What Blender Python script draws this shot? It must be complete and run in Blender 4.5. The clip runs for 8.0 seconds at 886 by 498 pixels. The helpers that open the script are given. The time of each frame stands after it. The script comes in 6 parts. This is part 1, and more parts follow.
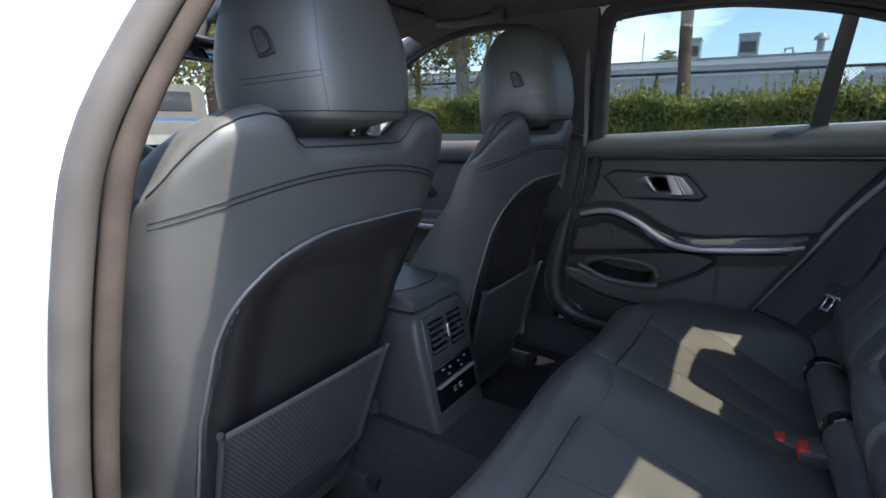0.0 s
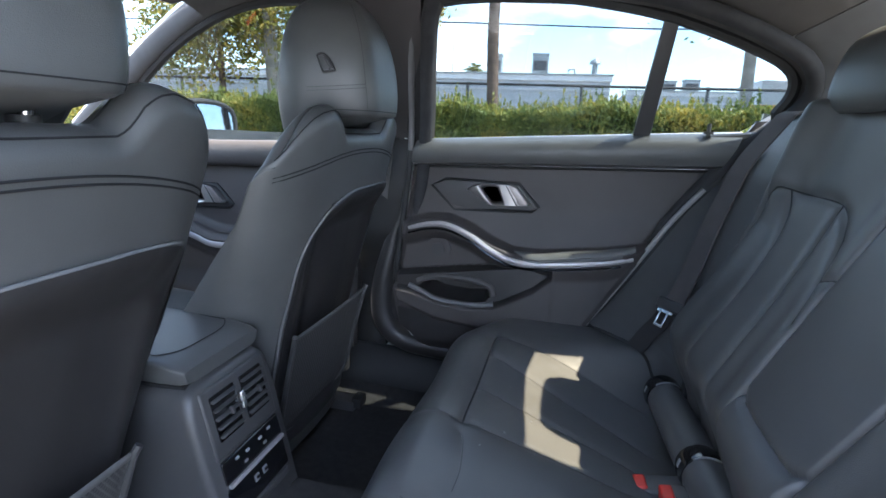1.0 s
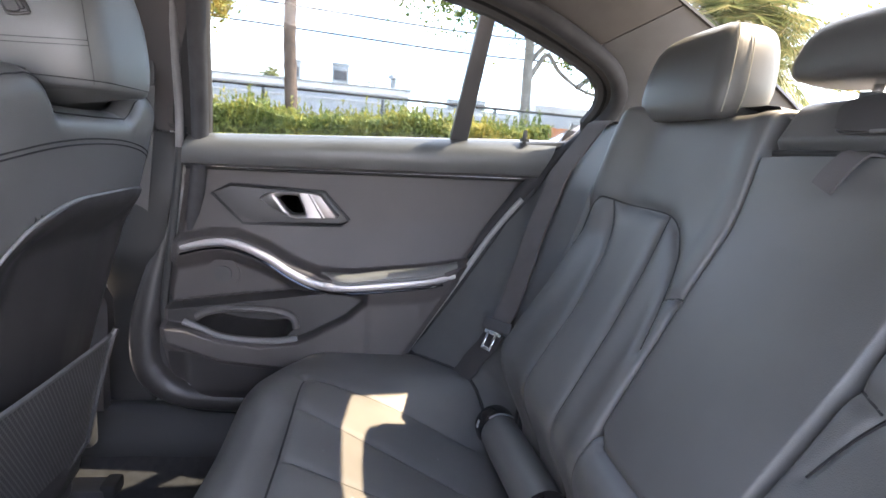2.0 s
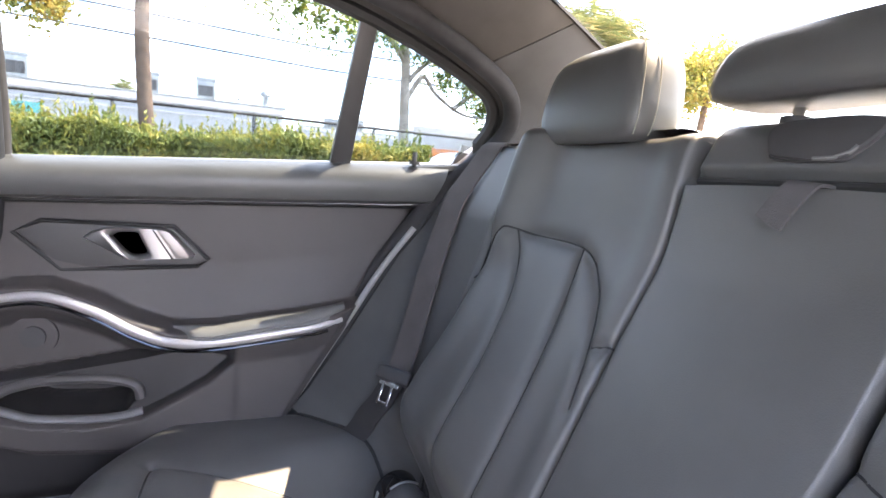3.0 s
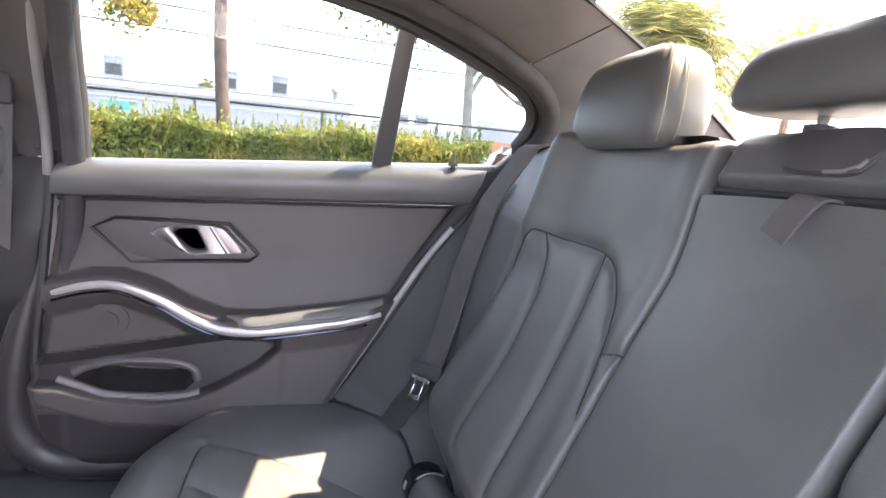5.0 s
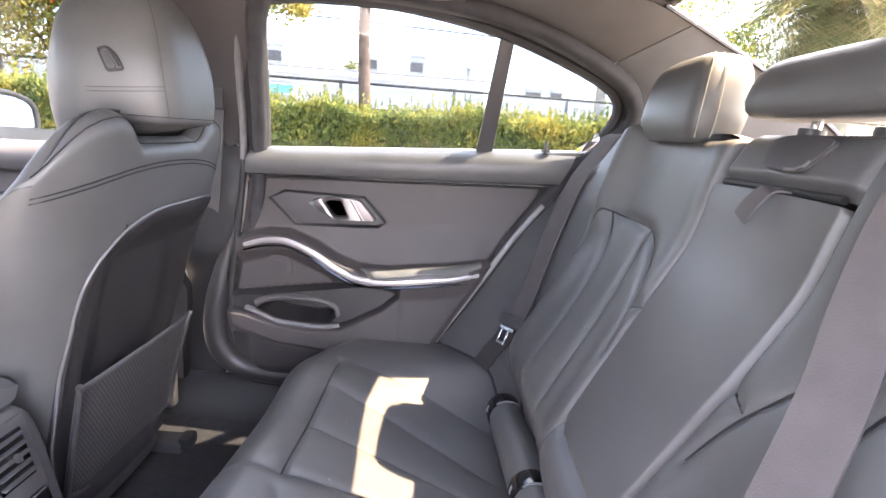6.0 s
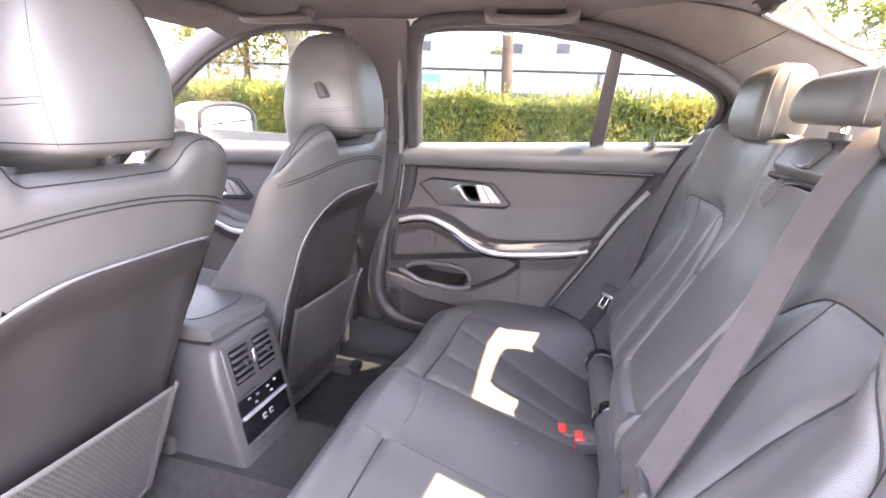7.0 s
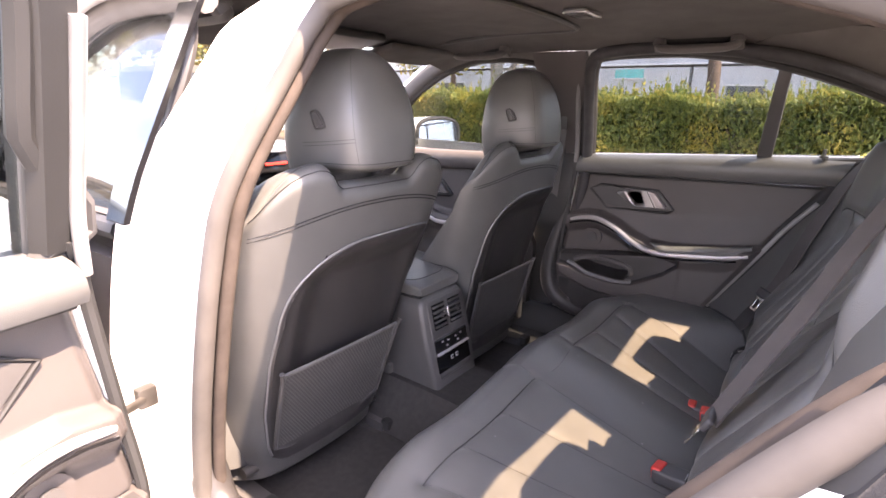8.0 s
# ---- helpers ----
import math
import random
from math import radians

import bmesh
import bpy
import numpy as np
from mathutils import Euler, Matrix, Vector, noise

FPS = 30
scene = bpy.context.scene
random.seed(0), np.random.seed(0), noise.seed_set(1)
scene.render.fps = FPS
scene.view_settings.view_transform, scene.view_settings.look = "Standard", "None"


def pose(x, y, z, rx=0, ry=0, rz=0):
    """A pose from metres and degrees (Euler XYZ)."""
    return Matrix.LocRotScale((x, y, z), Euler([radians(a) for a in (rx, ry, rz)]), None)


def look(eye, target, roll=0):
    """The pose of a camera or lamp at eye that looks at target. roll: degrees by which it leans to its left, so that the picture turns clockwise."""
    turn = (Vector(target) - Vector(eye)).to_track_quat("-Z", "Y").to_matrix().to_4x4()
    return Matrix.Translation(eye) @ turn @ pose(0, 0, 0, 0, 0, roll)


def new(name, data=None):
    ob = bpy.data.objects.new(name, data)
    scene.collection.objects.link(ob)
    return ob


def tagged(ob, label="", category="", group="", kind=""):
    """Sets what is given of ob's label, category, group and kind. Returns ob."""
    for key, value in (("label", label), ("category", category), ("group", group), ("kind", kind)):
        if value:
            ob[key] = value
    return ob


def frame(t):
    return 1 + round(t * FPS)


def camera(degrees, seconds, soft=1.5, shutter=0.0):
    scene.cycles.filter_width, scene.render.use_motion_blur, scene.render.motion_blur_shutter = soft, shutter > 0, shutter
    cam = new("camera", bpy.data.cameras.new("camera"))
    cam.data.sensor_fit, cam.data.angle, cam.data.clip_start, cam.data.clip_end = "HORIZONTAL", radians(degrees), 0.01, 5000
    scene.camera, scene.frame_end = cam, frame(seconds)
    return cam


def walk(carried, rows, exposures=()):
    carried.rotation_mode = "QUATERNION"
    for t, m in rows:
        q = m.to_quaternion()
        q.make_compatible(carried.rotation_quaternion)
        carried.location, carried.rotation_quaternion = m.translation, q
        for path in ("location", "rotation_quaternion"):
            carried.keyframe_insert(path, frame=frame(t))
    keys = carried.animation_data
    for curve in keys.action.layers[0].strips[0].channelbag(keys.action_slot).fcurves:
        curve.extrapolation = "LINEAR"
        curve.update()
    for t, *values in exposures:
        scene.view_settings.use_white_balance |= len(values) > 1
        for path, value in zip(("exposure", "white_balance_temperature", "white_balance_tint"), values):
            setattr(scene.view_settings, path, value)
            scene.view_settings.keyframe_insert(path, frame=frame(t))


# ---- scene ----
# ---------------------------------------------------------------- camera
cam = camera(81.2, 8.0, soft=1.6)
# car frame: x to the car's rear, y to its right side, z up from the asphalt
METRES, EYE, TILT, LEAN, TURN = 1.57, 1.03, -14.0, 0.0, 33.0
ROWS = [
    (0.0, 0.0, 0.0, 0.0, -0.0, 0.0, 0.0),
    (0.5, 0.0121, 0.085, 0.0228, -9.06, 0.07, 1.36),
    (1.0, 0.0308, 0.1612, 0.0324, -19.35, -0.11, 2.3),
    (1.5, 0.0618, 0.2301, 0.0353, -30.2, -0.06, 3.32),
    (2.0, 0.0902, 0.2777, 0.045, -40.61, -0.23, 4.31),
    (3.5, 0.1634, 0.3525, 0.0734, -55.18, 1.09, 7.33),
    (4.0, 0.1711, 0.3525, 0.0758, -54.49, 1.38, 7.42),
    (5.5, 0.1315, 0.2477, 0.0634, -39.89, -0.1, 4.16),
    (6.0, 0.102, 0.1749, 0.0574, -32.42, -0.81, 3.07),
    (6.5, 0.0729, 0.0954, 0.0515, -24.91, -1.45, 2.24),
    (7.0, 0.0516, 0.0029, 0.0437, -16.98, -1.89, 1.4),
    (7.5, 0.0348, -0.0999, 0.043, -7.49, -2.02, -0.07),
    (8.0, 0.0511, -0.2043, 0.035, 3.59, -2.2, -2.07),
]
EXPO = [(0.0, 2.25, 5750, 10), (0.5, 2.95, 5750, 10), (1.0, 3.25, 5750, 11), (1.5, 3.68, 6000, 13), (2.2, 4.25, 6600, 21), (3.5, 4.38, 6600, 21), (4.2, 4.38, 6600, 21), (5.5, 4.65, 6850, 25), (6.5, 4.92, 6950, 27), (7.0, 5.1, 7100, 30), (7.5, 4.45, 7600, 32), (8.0, 3.65, 7350, 30)]
walk(cam, [(t, pose(0, -0.884, EYE, TILT, LEAN, TURN) @ pose(METRES * x, METRES * y, METRES * z, 90 + pitch, roll, yaw)) for t, x, y, z, yaw, pitch, roll in ROWS], EXPO)

# ---------------------------------------------------------------- light
SUN = Vector((0.550, 0.010, 0.84)).normalized()
world = bpy.data.worlds.new("sky")
scene.world = world
world.use_nodes = True
wn = world.node_tree.nodes
sky = wn.new("ShaderNodeTexSky")
sky.sky_type, sky.sun_disc = "NISHITA", False
sky.sun_elevation = math.asin(SUN.z)
sky.sun_rotation = math.atan2(SUN.x, SUN.y)
sky.air_density, sky.dust_density, sky.ozone_density = 1.0, 1.2, 1.5
# broken fair-weather cloud over the blue
coord = wn.new("ShaderNodeTexCoord")
stretch = wn.new("ShaderNodeMapping")
stretch.inputs["Scale"].default_value = (1.0, 1.0, 2.4)
cloud = wn.new("ShaderNodeTexNoise")
cloud.inputs["Scale"].default_value, cloud.inputs["Detail"].default_value, cloud.inputs["Roughness"].default_value = 2.6, 8.0, 0.55
cover = wn.new("ShaderNodeValToRGB")
cover.color_ramp.elements[0].position, cover.color_ramp.elements[1].position = 0.46, 0.62
cover.color_ramp.elements[0].color, cover.color_ramp.elements[1].color = (0, 0, 0, 1), (1, 1, 1, 1)
mixsky = wn.new("ShaderNodeMix")
mixsky.data_type = "RGBA"
mixsky.inputs[7].default_value = (7.6, 8.1, 8.8, 1)
wl = world.node_tree.links
wl.new(coord.outputs["Generated"], stretch.inputs["Vector"])
wl.new(stretch.outputs["Vector"], cloud.inputs["Vector"])
wl.new(cloud.outputs[0], cover.inputs["Fac"])
wl.new(cover.outputs["Color"], mixsky.inputs[0])
wl.new(sky.outputs["Color"], mixsky.inputs[6])
wl.new(mixsky.outputs[2], wn["Background"].inputs["Color"])
wn["Background"].inputs["Strength"].default_value = 0.15
sun = new("sun", bpy.data.lights.new("sun", "SUN"))
sun.data.energy, sun.data.angle, sun.data.color = 4.0, radians(0.53), (1.0, 0.87, 0.68)
sun.matrix_world = look(SUN * 30, (0, 0, 0))


# ---------------------------------------------------------------- materials
def mat(name, color, rough=0.5, metal=0.0, grain=0.0, scale=200.0, vary=0.0, vscale=8.0, island=0.0, coat=0.0, spec=0.5, cells=False, rvary=0.0, relief=0.0006):
    """Plain surface with a fine grain (bump), a broad tone variation and an uneven gloss."""
    m = bpy.data.materials.new(name)
    m.use_nodes = True
    n, l = m.node_tree.nodes, m.node_tree.links
    b = n["Principled BSDF"]
    b.inputs["Base Color"].default_value = (*color, 1)
    b.inputs["Roughness"].default_value, b.inputs["Metallic"].default_value = rough, metal
    b.inputs["Coat Weight"].default_value = coat
    b.inputs["Specular IOR Level"].default_value = spec
    tc = n.new("ShaderNodeTexCoord")
    out = None
    if vary or island:
        hsv = n.new("ShaderNodeHueSaturation")
        hsv.inputs["Color"].default_value = (*color, 1)
        big = n.new("ShaderNodeTexNoise")
        big.inputs["Scale"].default_value, big.inputs["Detail"].default_value = vscale, 5
        l.new(tc.outputs["Object"], big.inputs["Vector"])
        mr = n.new("ShaderNodeMapRange")
        mr.inputs["From Min"].default_value, mr.inputs["From Max"].default_value = 0.3, 0.7
        mr.inputs["To Min"].default_value, mr.inputs["To Max"].default_value = 1 - vary, 1 + vary
        l.new(big.outputs[0], mr.inputs["Value"])
        l.new(mr.outputs["Result"], hsv.inputs["Value"])
        l.new(hsv.outputs["Color"], b.inputs["Base Color"])
        if rvary:
            rr = n.new("ShaderNodeMapRange")
            rr.inputs["To Min"].default_value, rr.inputs["To Max"].default_value = rough - rvary, rough + rvary
            l.new(big.outputs[0], rr.inputs["Value"])
            l.new(rr.outputs["Result"], b.inputs["Roughness"])
    if grain:
        tex = n.new("ShaderNodeTexVoronoi") if cells else n.new("ShaderNodeTexNoise")
        tex.inputs["Scale"].default_value = scale
        l.new(tc.outputs["Object"], tex.inputs["Vector"])
        bump = n.new("ShaderNodeBump")
        bump.inputs["Strength"].default_value, bump.inputs["Distance"].default_value = grain, relief
        l.new(tex.outputs["Distance"] if cells else tex.outputs[0], bump.inputs["Height"])
        l.new(bump.outputs["Normal"], b.inputs["Normal"])
    return m


def leaf_mat(name, a, b_, c):
    m = bpy.data.materials.new(name)
    m.use_nodes = True
    n, l = m.node_tree.nodes, m.node_tree.links
    b = n["Principled BSDF"]
    geo = n.new("ShaderNodeNewGeometry")
    ramp = n.new("ShaderNodeValToRGB")
    e = ramp.color_ramp.elements
    e[0].color, e[1].color = (*a, 1), (*c, 1)
    e.new(0.6).color = (*b_, 1)
    # colour by leaf, drifting from bough to bough
    place, drift, add = n.new("ShaderNodeTexCoord"), n.new("ShaderNodeTexNoise"), n.new("ShaderNodeMath")
    drift.inputs["Scale"].default_value, drift.inputs["Detail"].default_value = 2.3, 3.0
    l.new(place.outputs["Object"], drift.inputs["Vector"])
    less, span = n.new("ShaderNodeMath"), n.new("ShaderNodeMapRange")
    span.inputs["From Min"].default_value, span.inputs["From Max"].default_value = 0.36, 0.66
    span.inputs["To Min"].default_value, span.inputs["To Max"].default_value = -0.05, 0.58
    l.new(drift.outputs[0], span.inputs["Value"])
    less.operation, less.inputs[1].default_value = "MULTIPLY", 0.65
    l.new(geo.outputs["Random Per Island"], less.inputs[0])
    l.new(less.outputs[0], add.inputs[0])
    l.new(span.outputs["Result"], add.inputs[1])
    l.new(add.outputs[0], ramp.inputs["Fac"])
    l.new(ramp.outputs["Color"], b.inputs["Base Color"])
    b.inputs["Roughness"].default_value = 0.62
    b.inputs["Transmission Weight"].default_value = 0.0
    tr = n.new("ShaderNodeBsdfTranslucent")
    l.new(ramp.outputs["Color"], tr.inputs["Color"])
    mix = n.new("ShaderNodeMixShader")
    mix.inputs["Fac"].default_value = 0.35
    l.new(b.outputs["BSDF"], mix.inputs[1])
    l.new(tr.outputs["BSDF"], mix.inputs[2])
    l.new(mix.outputs["Shader"], n["Material Output"].inputs["Surface"])
    return m


def glass_mat(name, tint):
    """Thin tinted pane: see-through, with a mirror gloss that grows towards the grazing view."""
    m = bpy.data.materials.new(name)
    m.use_nodes = True
    n, l = m.node_tree.nodes, m.node_tree.links
    n.remove(n["Principled BSDF"])
    t, g, f, mix = n.new("ShaderNodeBsdfTransparent"), n.new("ShaderNodeBsdfGlossy"), n.new("ShaderNodeLayerWeight"), n.new("ShaderNodeMixShader")
    t.inputs["Color"].default_value = (*tint, 1)
    g.inputs["Roughness"].default_value = 0.02
    f.inputs["Blend"].default_value = 0.5
    p, q = n.new("ShaderNodeMath"), n.new("ShaderNodeMath")
    p.operation, q.operation = "POWER", "MULTIPLY_ADD"
    p.inputs[1].default_value = 4.0
    q.inputs[1].default_value, q.inputs[2].default_value = 0.55, 0.035
    l.new(f.outputs["Facing"], p.inputs[0])
    l.new(p.outputs[0], q.inputs[0])
    l.new(q.outputs[0], mix.inputs["Fac"])
    l.new(t.outputs["BSDF"], mix.inputs[1])
    l.new(g.outputs["BSDF"], mix.inputs[2])
    l.new(mix.outputs["Shader"], n["Material Output"].inputs["Surface"])
    return m


LEATHER = mat("black_leatherette", (0.085, 0.085, 0.083), 0.38, grain=0.25, scale=900, cells=True, vary=0.12, vscale=9, rvary=0.08)
VINYL = mat("soft_door_vinyl", (0.062, 0.055, 0.053), 0.52, grain=0.3, scale=1100, cells=True, vary=0.08, vscale=6)
PLASTIC = mat("hard_black_plastic", (0.052, 0.050, 0.050), 0.44, grain=0.2, scale=1500, vary=0.1, vscale=12, rvary=0.06)
SHELL = mat("seat_back_plastic", (0.031, 0.029, 0.029), 0.42, grain=0.25, scale=1200, vary=0.12, vscale=10, rvary=0.08)
GLOSS = mat("piano_black", (0.008, 0.008, 0.009), 0.12, coat=0.3)
RUBBER = mat("black_rubber", (0.018, 0.018, 0.018), 0.6, grain=0.2, scale=400, vary=0.1)
SEAL = mat("flocked_door_seal", (0.052, 0.046, 0.042), 0.8, grain=0.12, scale=900, vary=0.2, vscale=14)
FLOCK = mat("brown_seal_flock", (0.044, 0.035, 0.030), 0.9, grain=0.4, scale=900, vary=0.25, vscale=25, spec=0.2)
LIPGREY = mat("grey_seal_lip", (0.040, 0.039, 0.041), 0.8, grain=0.3, scale=900, vary=0.2, vscale=25, spec=0.3)
PIPEGREY = mat("dark_grey_console_plastic", (0.060, 0.058, 0.058), 0.45, grain=0.2, scale=1500, vary=0.08, vscale=12)
WIRE = mat("black_vinyl_wire", (0.02, 0.02, 0.02), 0.6, vary=0.1)
PIPING = mat("grey_edge_piping", (0.15, 0.147, 0.145), 0.4, vary=0.1, vscale=30)
CHROME = mat("satin_aluminium", (0.56, 0.55, 0.55), 0.27, 0.92, grain=0.05, scale=500, vary=0.05)
DARKSTEEL = mat("greased_steel", (0.10, 0.09, 0.08), 0.45, 0.8, vary=0.2, vscale=40)
STEEL = mat("bright_steel", (0.75, 0.75, 0.74), 0.18, 1.0, vary=0.05)
CARPET = mat("black_carpet", (0.040, 0.038, 0.037), 0.95, grain=1.0, scale=900, vary=0.15, vscale=60, spec=0.1)
PILLAR = mat("grey_pillar_cloth", (0.128, 0.128, 0.132), 0.85, grain=0.5, scale=1400, vary=0.1, vscale=14, spec=0.2)
FABRIC = mat("anthracite_headliner", (0.115, 0.108, 0.104), 0.92, grain=0.6, scale=1400, vary=0.1, vscale=14, spec=0.15)
TRIM = mat("satin_trim_aluminium", (0.56, 0.535, 0.53), 0.42, 0.55, vary=0.05)
PULL = mat("brushed_handle_aluminium", (0.40, 0.385, 0.38), 0.36, 0.9, grain=0.05, scale=600, vary=0.06)
PIPEALU = mat("warm_grey_satin_plate", (0.27, 0.245, 0.235), 0.42, 0.6, vary=0.06)
# door vinyl lightened to carry the window light on upward faces
LIT_ARMPAD = mat("daylit_arm_vinyl", (0.150, 0.150, 0.142), 0.46, grain=0.25, scale=1100, cells=True, vary=0.08)
HANDLE = mat("grey_handle_plastic", (0.092, 0.086, 0.083), 0.5, grain=0.2, scale=1500, vary=0.08, vscale=20)
WEBBING = mat("belt_webbing", (0.074, 0.065, 0.062), 0.75, grain=0.7, scale=800, vary=0.1, vscale=30)
STRAP = mat("pull_strap_weave", (0.075, 0.070, 0.070), 0.7, grain=0.7, scale=800, vary=0.1, vscale=30)
NET = mat("elastic_net", (0.075, 0.072, 0.070), 0.6, vary=0.1, vscale=40)
NETBAND = mat("grey_elastic_band", (0.095, 0.092, 0.090), 0.6, grain=0.4, scale=900, vary=0.1, vscale=40)
STITCH = mat("pale_stitching", (0.26, 0.255, 0.21), 0.7, vary=0.1, vscale=60)
THREAD = mat("dark_thread", (0.012, 0.012, 0.013), 0.8, vary=0.1, vscale=60)
RED = mat("red_button_plastic", (0.52, 0.03, 0.02), 0.4, vary=0.08, vscale=40)
WHITE_PAINT = mat("white_car_paint", (0.78, 0.78, 0.77), 0.25, coat=0.6, vary=0.02)
ICON = mat("white_print", (0.22, 0.22, 0.22), 0.5, vary=0.05)
GLASS = glass_mat("tinted_car_glass", (0.492, 0.522, 0.525))
MIRROR = mat("mirror_glass", (0.36, 0.42, 0.50), 0.02, 1.0)


# ---------------------------------------------------------------- mesh tools
def thing(name, label, category, group="", kind="", at=(0, 0, 0)):
    e = new(name)
    e.location = at
    e.empty_display_size = 0.05
    return tagged(e, label, category, group, kind)


def part(name, bm, material, parent=None, label="", smooth=True, m=None, angle=40):
    if m is not None:
        bmesh.ops.transform(bm, matrix=m, verts=bm.verts)
    bmesh.ops.recalc_face_normals(bm, faces=bm.faces)
    me = bpy.data.meshes.new(name)
    bm.to_mesh(me)
    bm.free()
    me.materials.append(material)
    if smooth:
        for p in me.polygons:
            p.use_smooth = True
        me.set_sharp_from_angle(angle=radians(angle))
    ob = new(name, me)
    if parent is not None:
        ob.parent = parent
        ob.matrix_parent_inverse = parent_inverse(parent)
    if label:
        tagged(ob, label)
    return ob


def parent_inverse(p):
    """Meshes keep their vertices in car coordinates; only a thing's own Empty stands off the origin."""
    return Matrix.Translation(p.location).inverted() if p.parent is None else Matrix.Identity(4)


def raw(name, verts, faces, material, parent=None, label="", smooth=False):
    me = bpy.data.meshes.new(name)
    me.from_pydata(verts, [], faces)
    me.materials.append(material)
    me.validate()
    if smooth:
        for p in me.polygons:
            p.use_smooth = True
    ob = new(name, me)
    if parent is not None:
        ob.parent = parent
        ob.matrix_parent_inverse = parent_inverse(parent)
    if label:
        tagged(ob, label)
    return ob


def loft(rings, caps=True, closed=True, bm=None):
    bm = bm or bmesh.new()
    rows = [[bm.verts.new(p) for p in r] for r in rings]
    k = len(rows[0])
    for a, b in zip(rows, rows[1:]):
        for i in range(k if closed else k - 1):
            j = (i + 1) % k
            bm.faces.new((a[i], a[j], b[j], b[i]))
    if caps and closed:
        bm.faces.new(rows[0])
        bm.faces.new(rows[-1])
    return bm


def grid(fn, us, vs, thick=None, bm=None):
    """A sheet of fn(u, v); with thick (a vector) it gets a back and rims."""
    front = [[Vector(fn(u, v)) for u in us] for v in vs]
    bm = loft(front, False, False, bm)
    if thick is not None:
        t = Vector(thick)
        back = [[p + t for p in r] for r in front]
        loft(back, False, False, bm)
        edge = [front[0], [r[-1] for r in front], front[-1][::-1], [r[0] for r in front][::-1]]
        for e in edge:
            loft([e, [p + t for p in e]], False, False, bm)
        bmesh.ops.remove_doubles(bm, verts=bm.verts, dist=1e-5)
    return bm


def lin(a, b, n):
    return [a + (b - a) * i / (n - 1) for i in range(n)]


def smooth_path(pts, n=8, closed=False):
    """Catmull-Rom through the points."""
    P = [Vector(p) for p in pts]
    k = len(P)
    out = []
    for i in range(k if closed else k - 1):
        if closed:
            a, b, c, d = P[i - 1], P[i], P[(i + 1) % k], P[(i + 2) % k]
        else:
            a, b, c, d = P[max(i - 1, 0)], P[i], P[i + 1], P[min(i + 2, k - 1)]
        for j in range(n):
            t = j / n
            out.append(0.5 * (2 * b + (c - a) * t + (2 * a - 5 * b + 4 * c - d) * t * t + (3 * b - a - 3 * c + d) * t ** 3))
    if not closed:
        out.append(P[-1])
    return out


def tube(pts, r, n=8, closed=False, flat=1.0, up=(0, 0, 1), bm=None):
    """Round or flattened rod along pts; flat scales it along the side direction."""
    P = [Vector(p) for p in pts]
    k = len(P)
    rings = []
    for i, p in enumerate(P):
        t = (P[(i + 1) % k] - P[i - 1]) if closed else (P[min(i + 1, k - 1)] - P[max(i - 1, 0)])
        t.normalize()
        s = t.cross(Vector(up))
        if s.length < 1e-4:
            s = t.cross(Vector((1, 0, 0)))
        s.normalize()
        w = s.cross(t)
        rr = r[i] if isinstance(r, (list, tuple)) else r
        rings.append([p + rr * (math.cos(a) * s * flat + math.sin(a) * w) for a in [2 * math.pi * j / n for j in range(n)]])
    if closed:
        rings.append(rings[0])
        bm = loft(rings, False, True, bm)
        bmesh.ops.remove_doubles(bm, verts=bm.verts, dist=1e-6)
        return bm
    return loft(rings, True, True, bm)


def box(c, s, bevel=0.0, segs=2, rot=None, bm=None):
    bm2 = bmesh.new()
    bmesh.ops.create_cube(bm2, size=1)
    bmesh.ops.scale(bm2, vec=s, verts=bm2.verts)
    if bevel:
        bmesh.ops.bevel(bm2, geom=bm2.edges[:], offset=bevel, segments=segs, profile=0.6, affect="EDGES")
    m = Matrix.Translation(c) @ (rot or Matrix.Identity(4))
    bmesh.ops.transform(bm2, matrix=m, verts=bm2.verts)
    if bm is None:
        return bm2
    return merge(bm, bm2)


def merge(a, b):
    idx = {v: a.verts.new(v.co) for v in b.verts}
    for f_ in b.faces:
        a.faces.new([idx[v] for v in f_.verts])
    b.free()
    return a


def slab(outline, push, bevel=0.0, segs=2):
    """A polygon of 3D points, pushed along a vector into a solid plate with rounded rims."""
    bm = bmesh.new()
    top = bm.faces.new([bm.verts.new(p) for p in outline])
    r = bmesh.ops.extrude_face_region(bm, geom=[top])
    bmesh.ops.translate(bm, vec=push, verts=[v for v in r["geom"] if isinstance(v, bmesh.types.BMVert)])
    if bevel:
        es = [e for e in bm.edges if len(e.link_faces) == 2 and any(len(f_.verts) == len(outline) for f_ in e.link_faces)]
        bmesh.ops.bevel(bm, geom=es, offset=bevel, segments=segs, profile=0.6, affect="EDGES")
    return bm


def ribbon(pts, width, side, thick=0.0015):
    """A strap along pts, its width along the side direction."""
    P = smooth_path(pts, 6)
    rings = []
    for i, p in enumerate(P):
        t = (P[min(i + 1, len(P) - 1)] - P[max(i - 1, 0)]).normalized()
        s = Vector(side)
        s = (s - t * s.dot(t)).normalized()
        n = t.cross(s) * thick
        rings.append([p - s * width / 2 - n, p + s * width / 2 - n, p + s * width / 2 + n, p - s * width / 2 + n])
    return loft(rings)


def sstep(a, b, x):
    t = min(max((x - a) / (b - a), 0.0), 1.0)
    return t * t * (3 - 2 * t)


def interp(x, xs, ys):
    return float(np.interp(x, xs, ys))


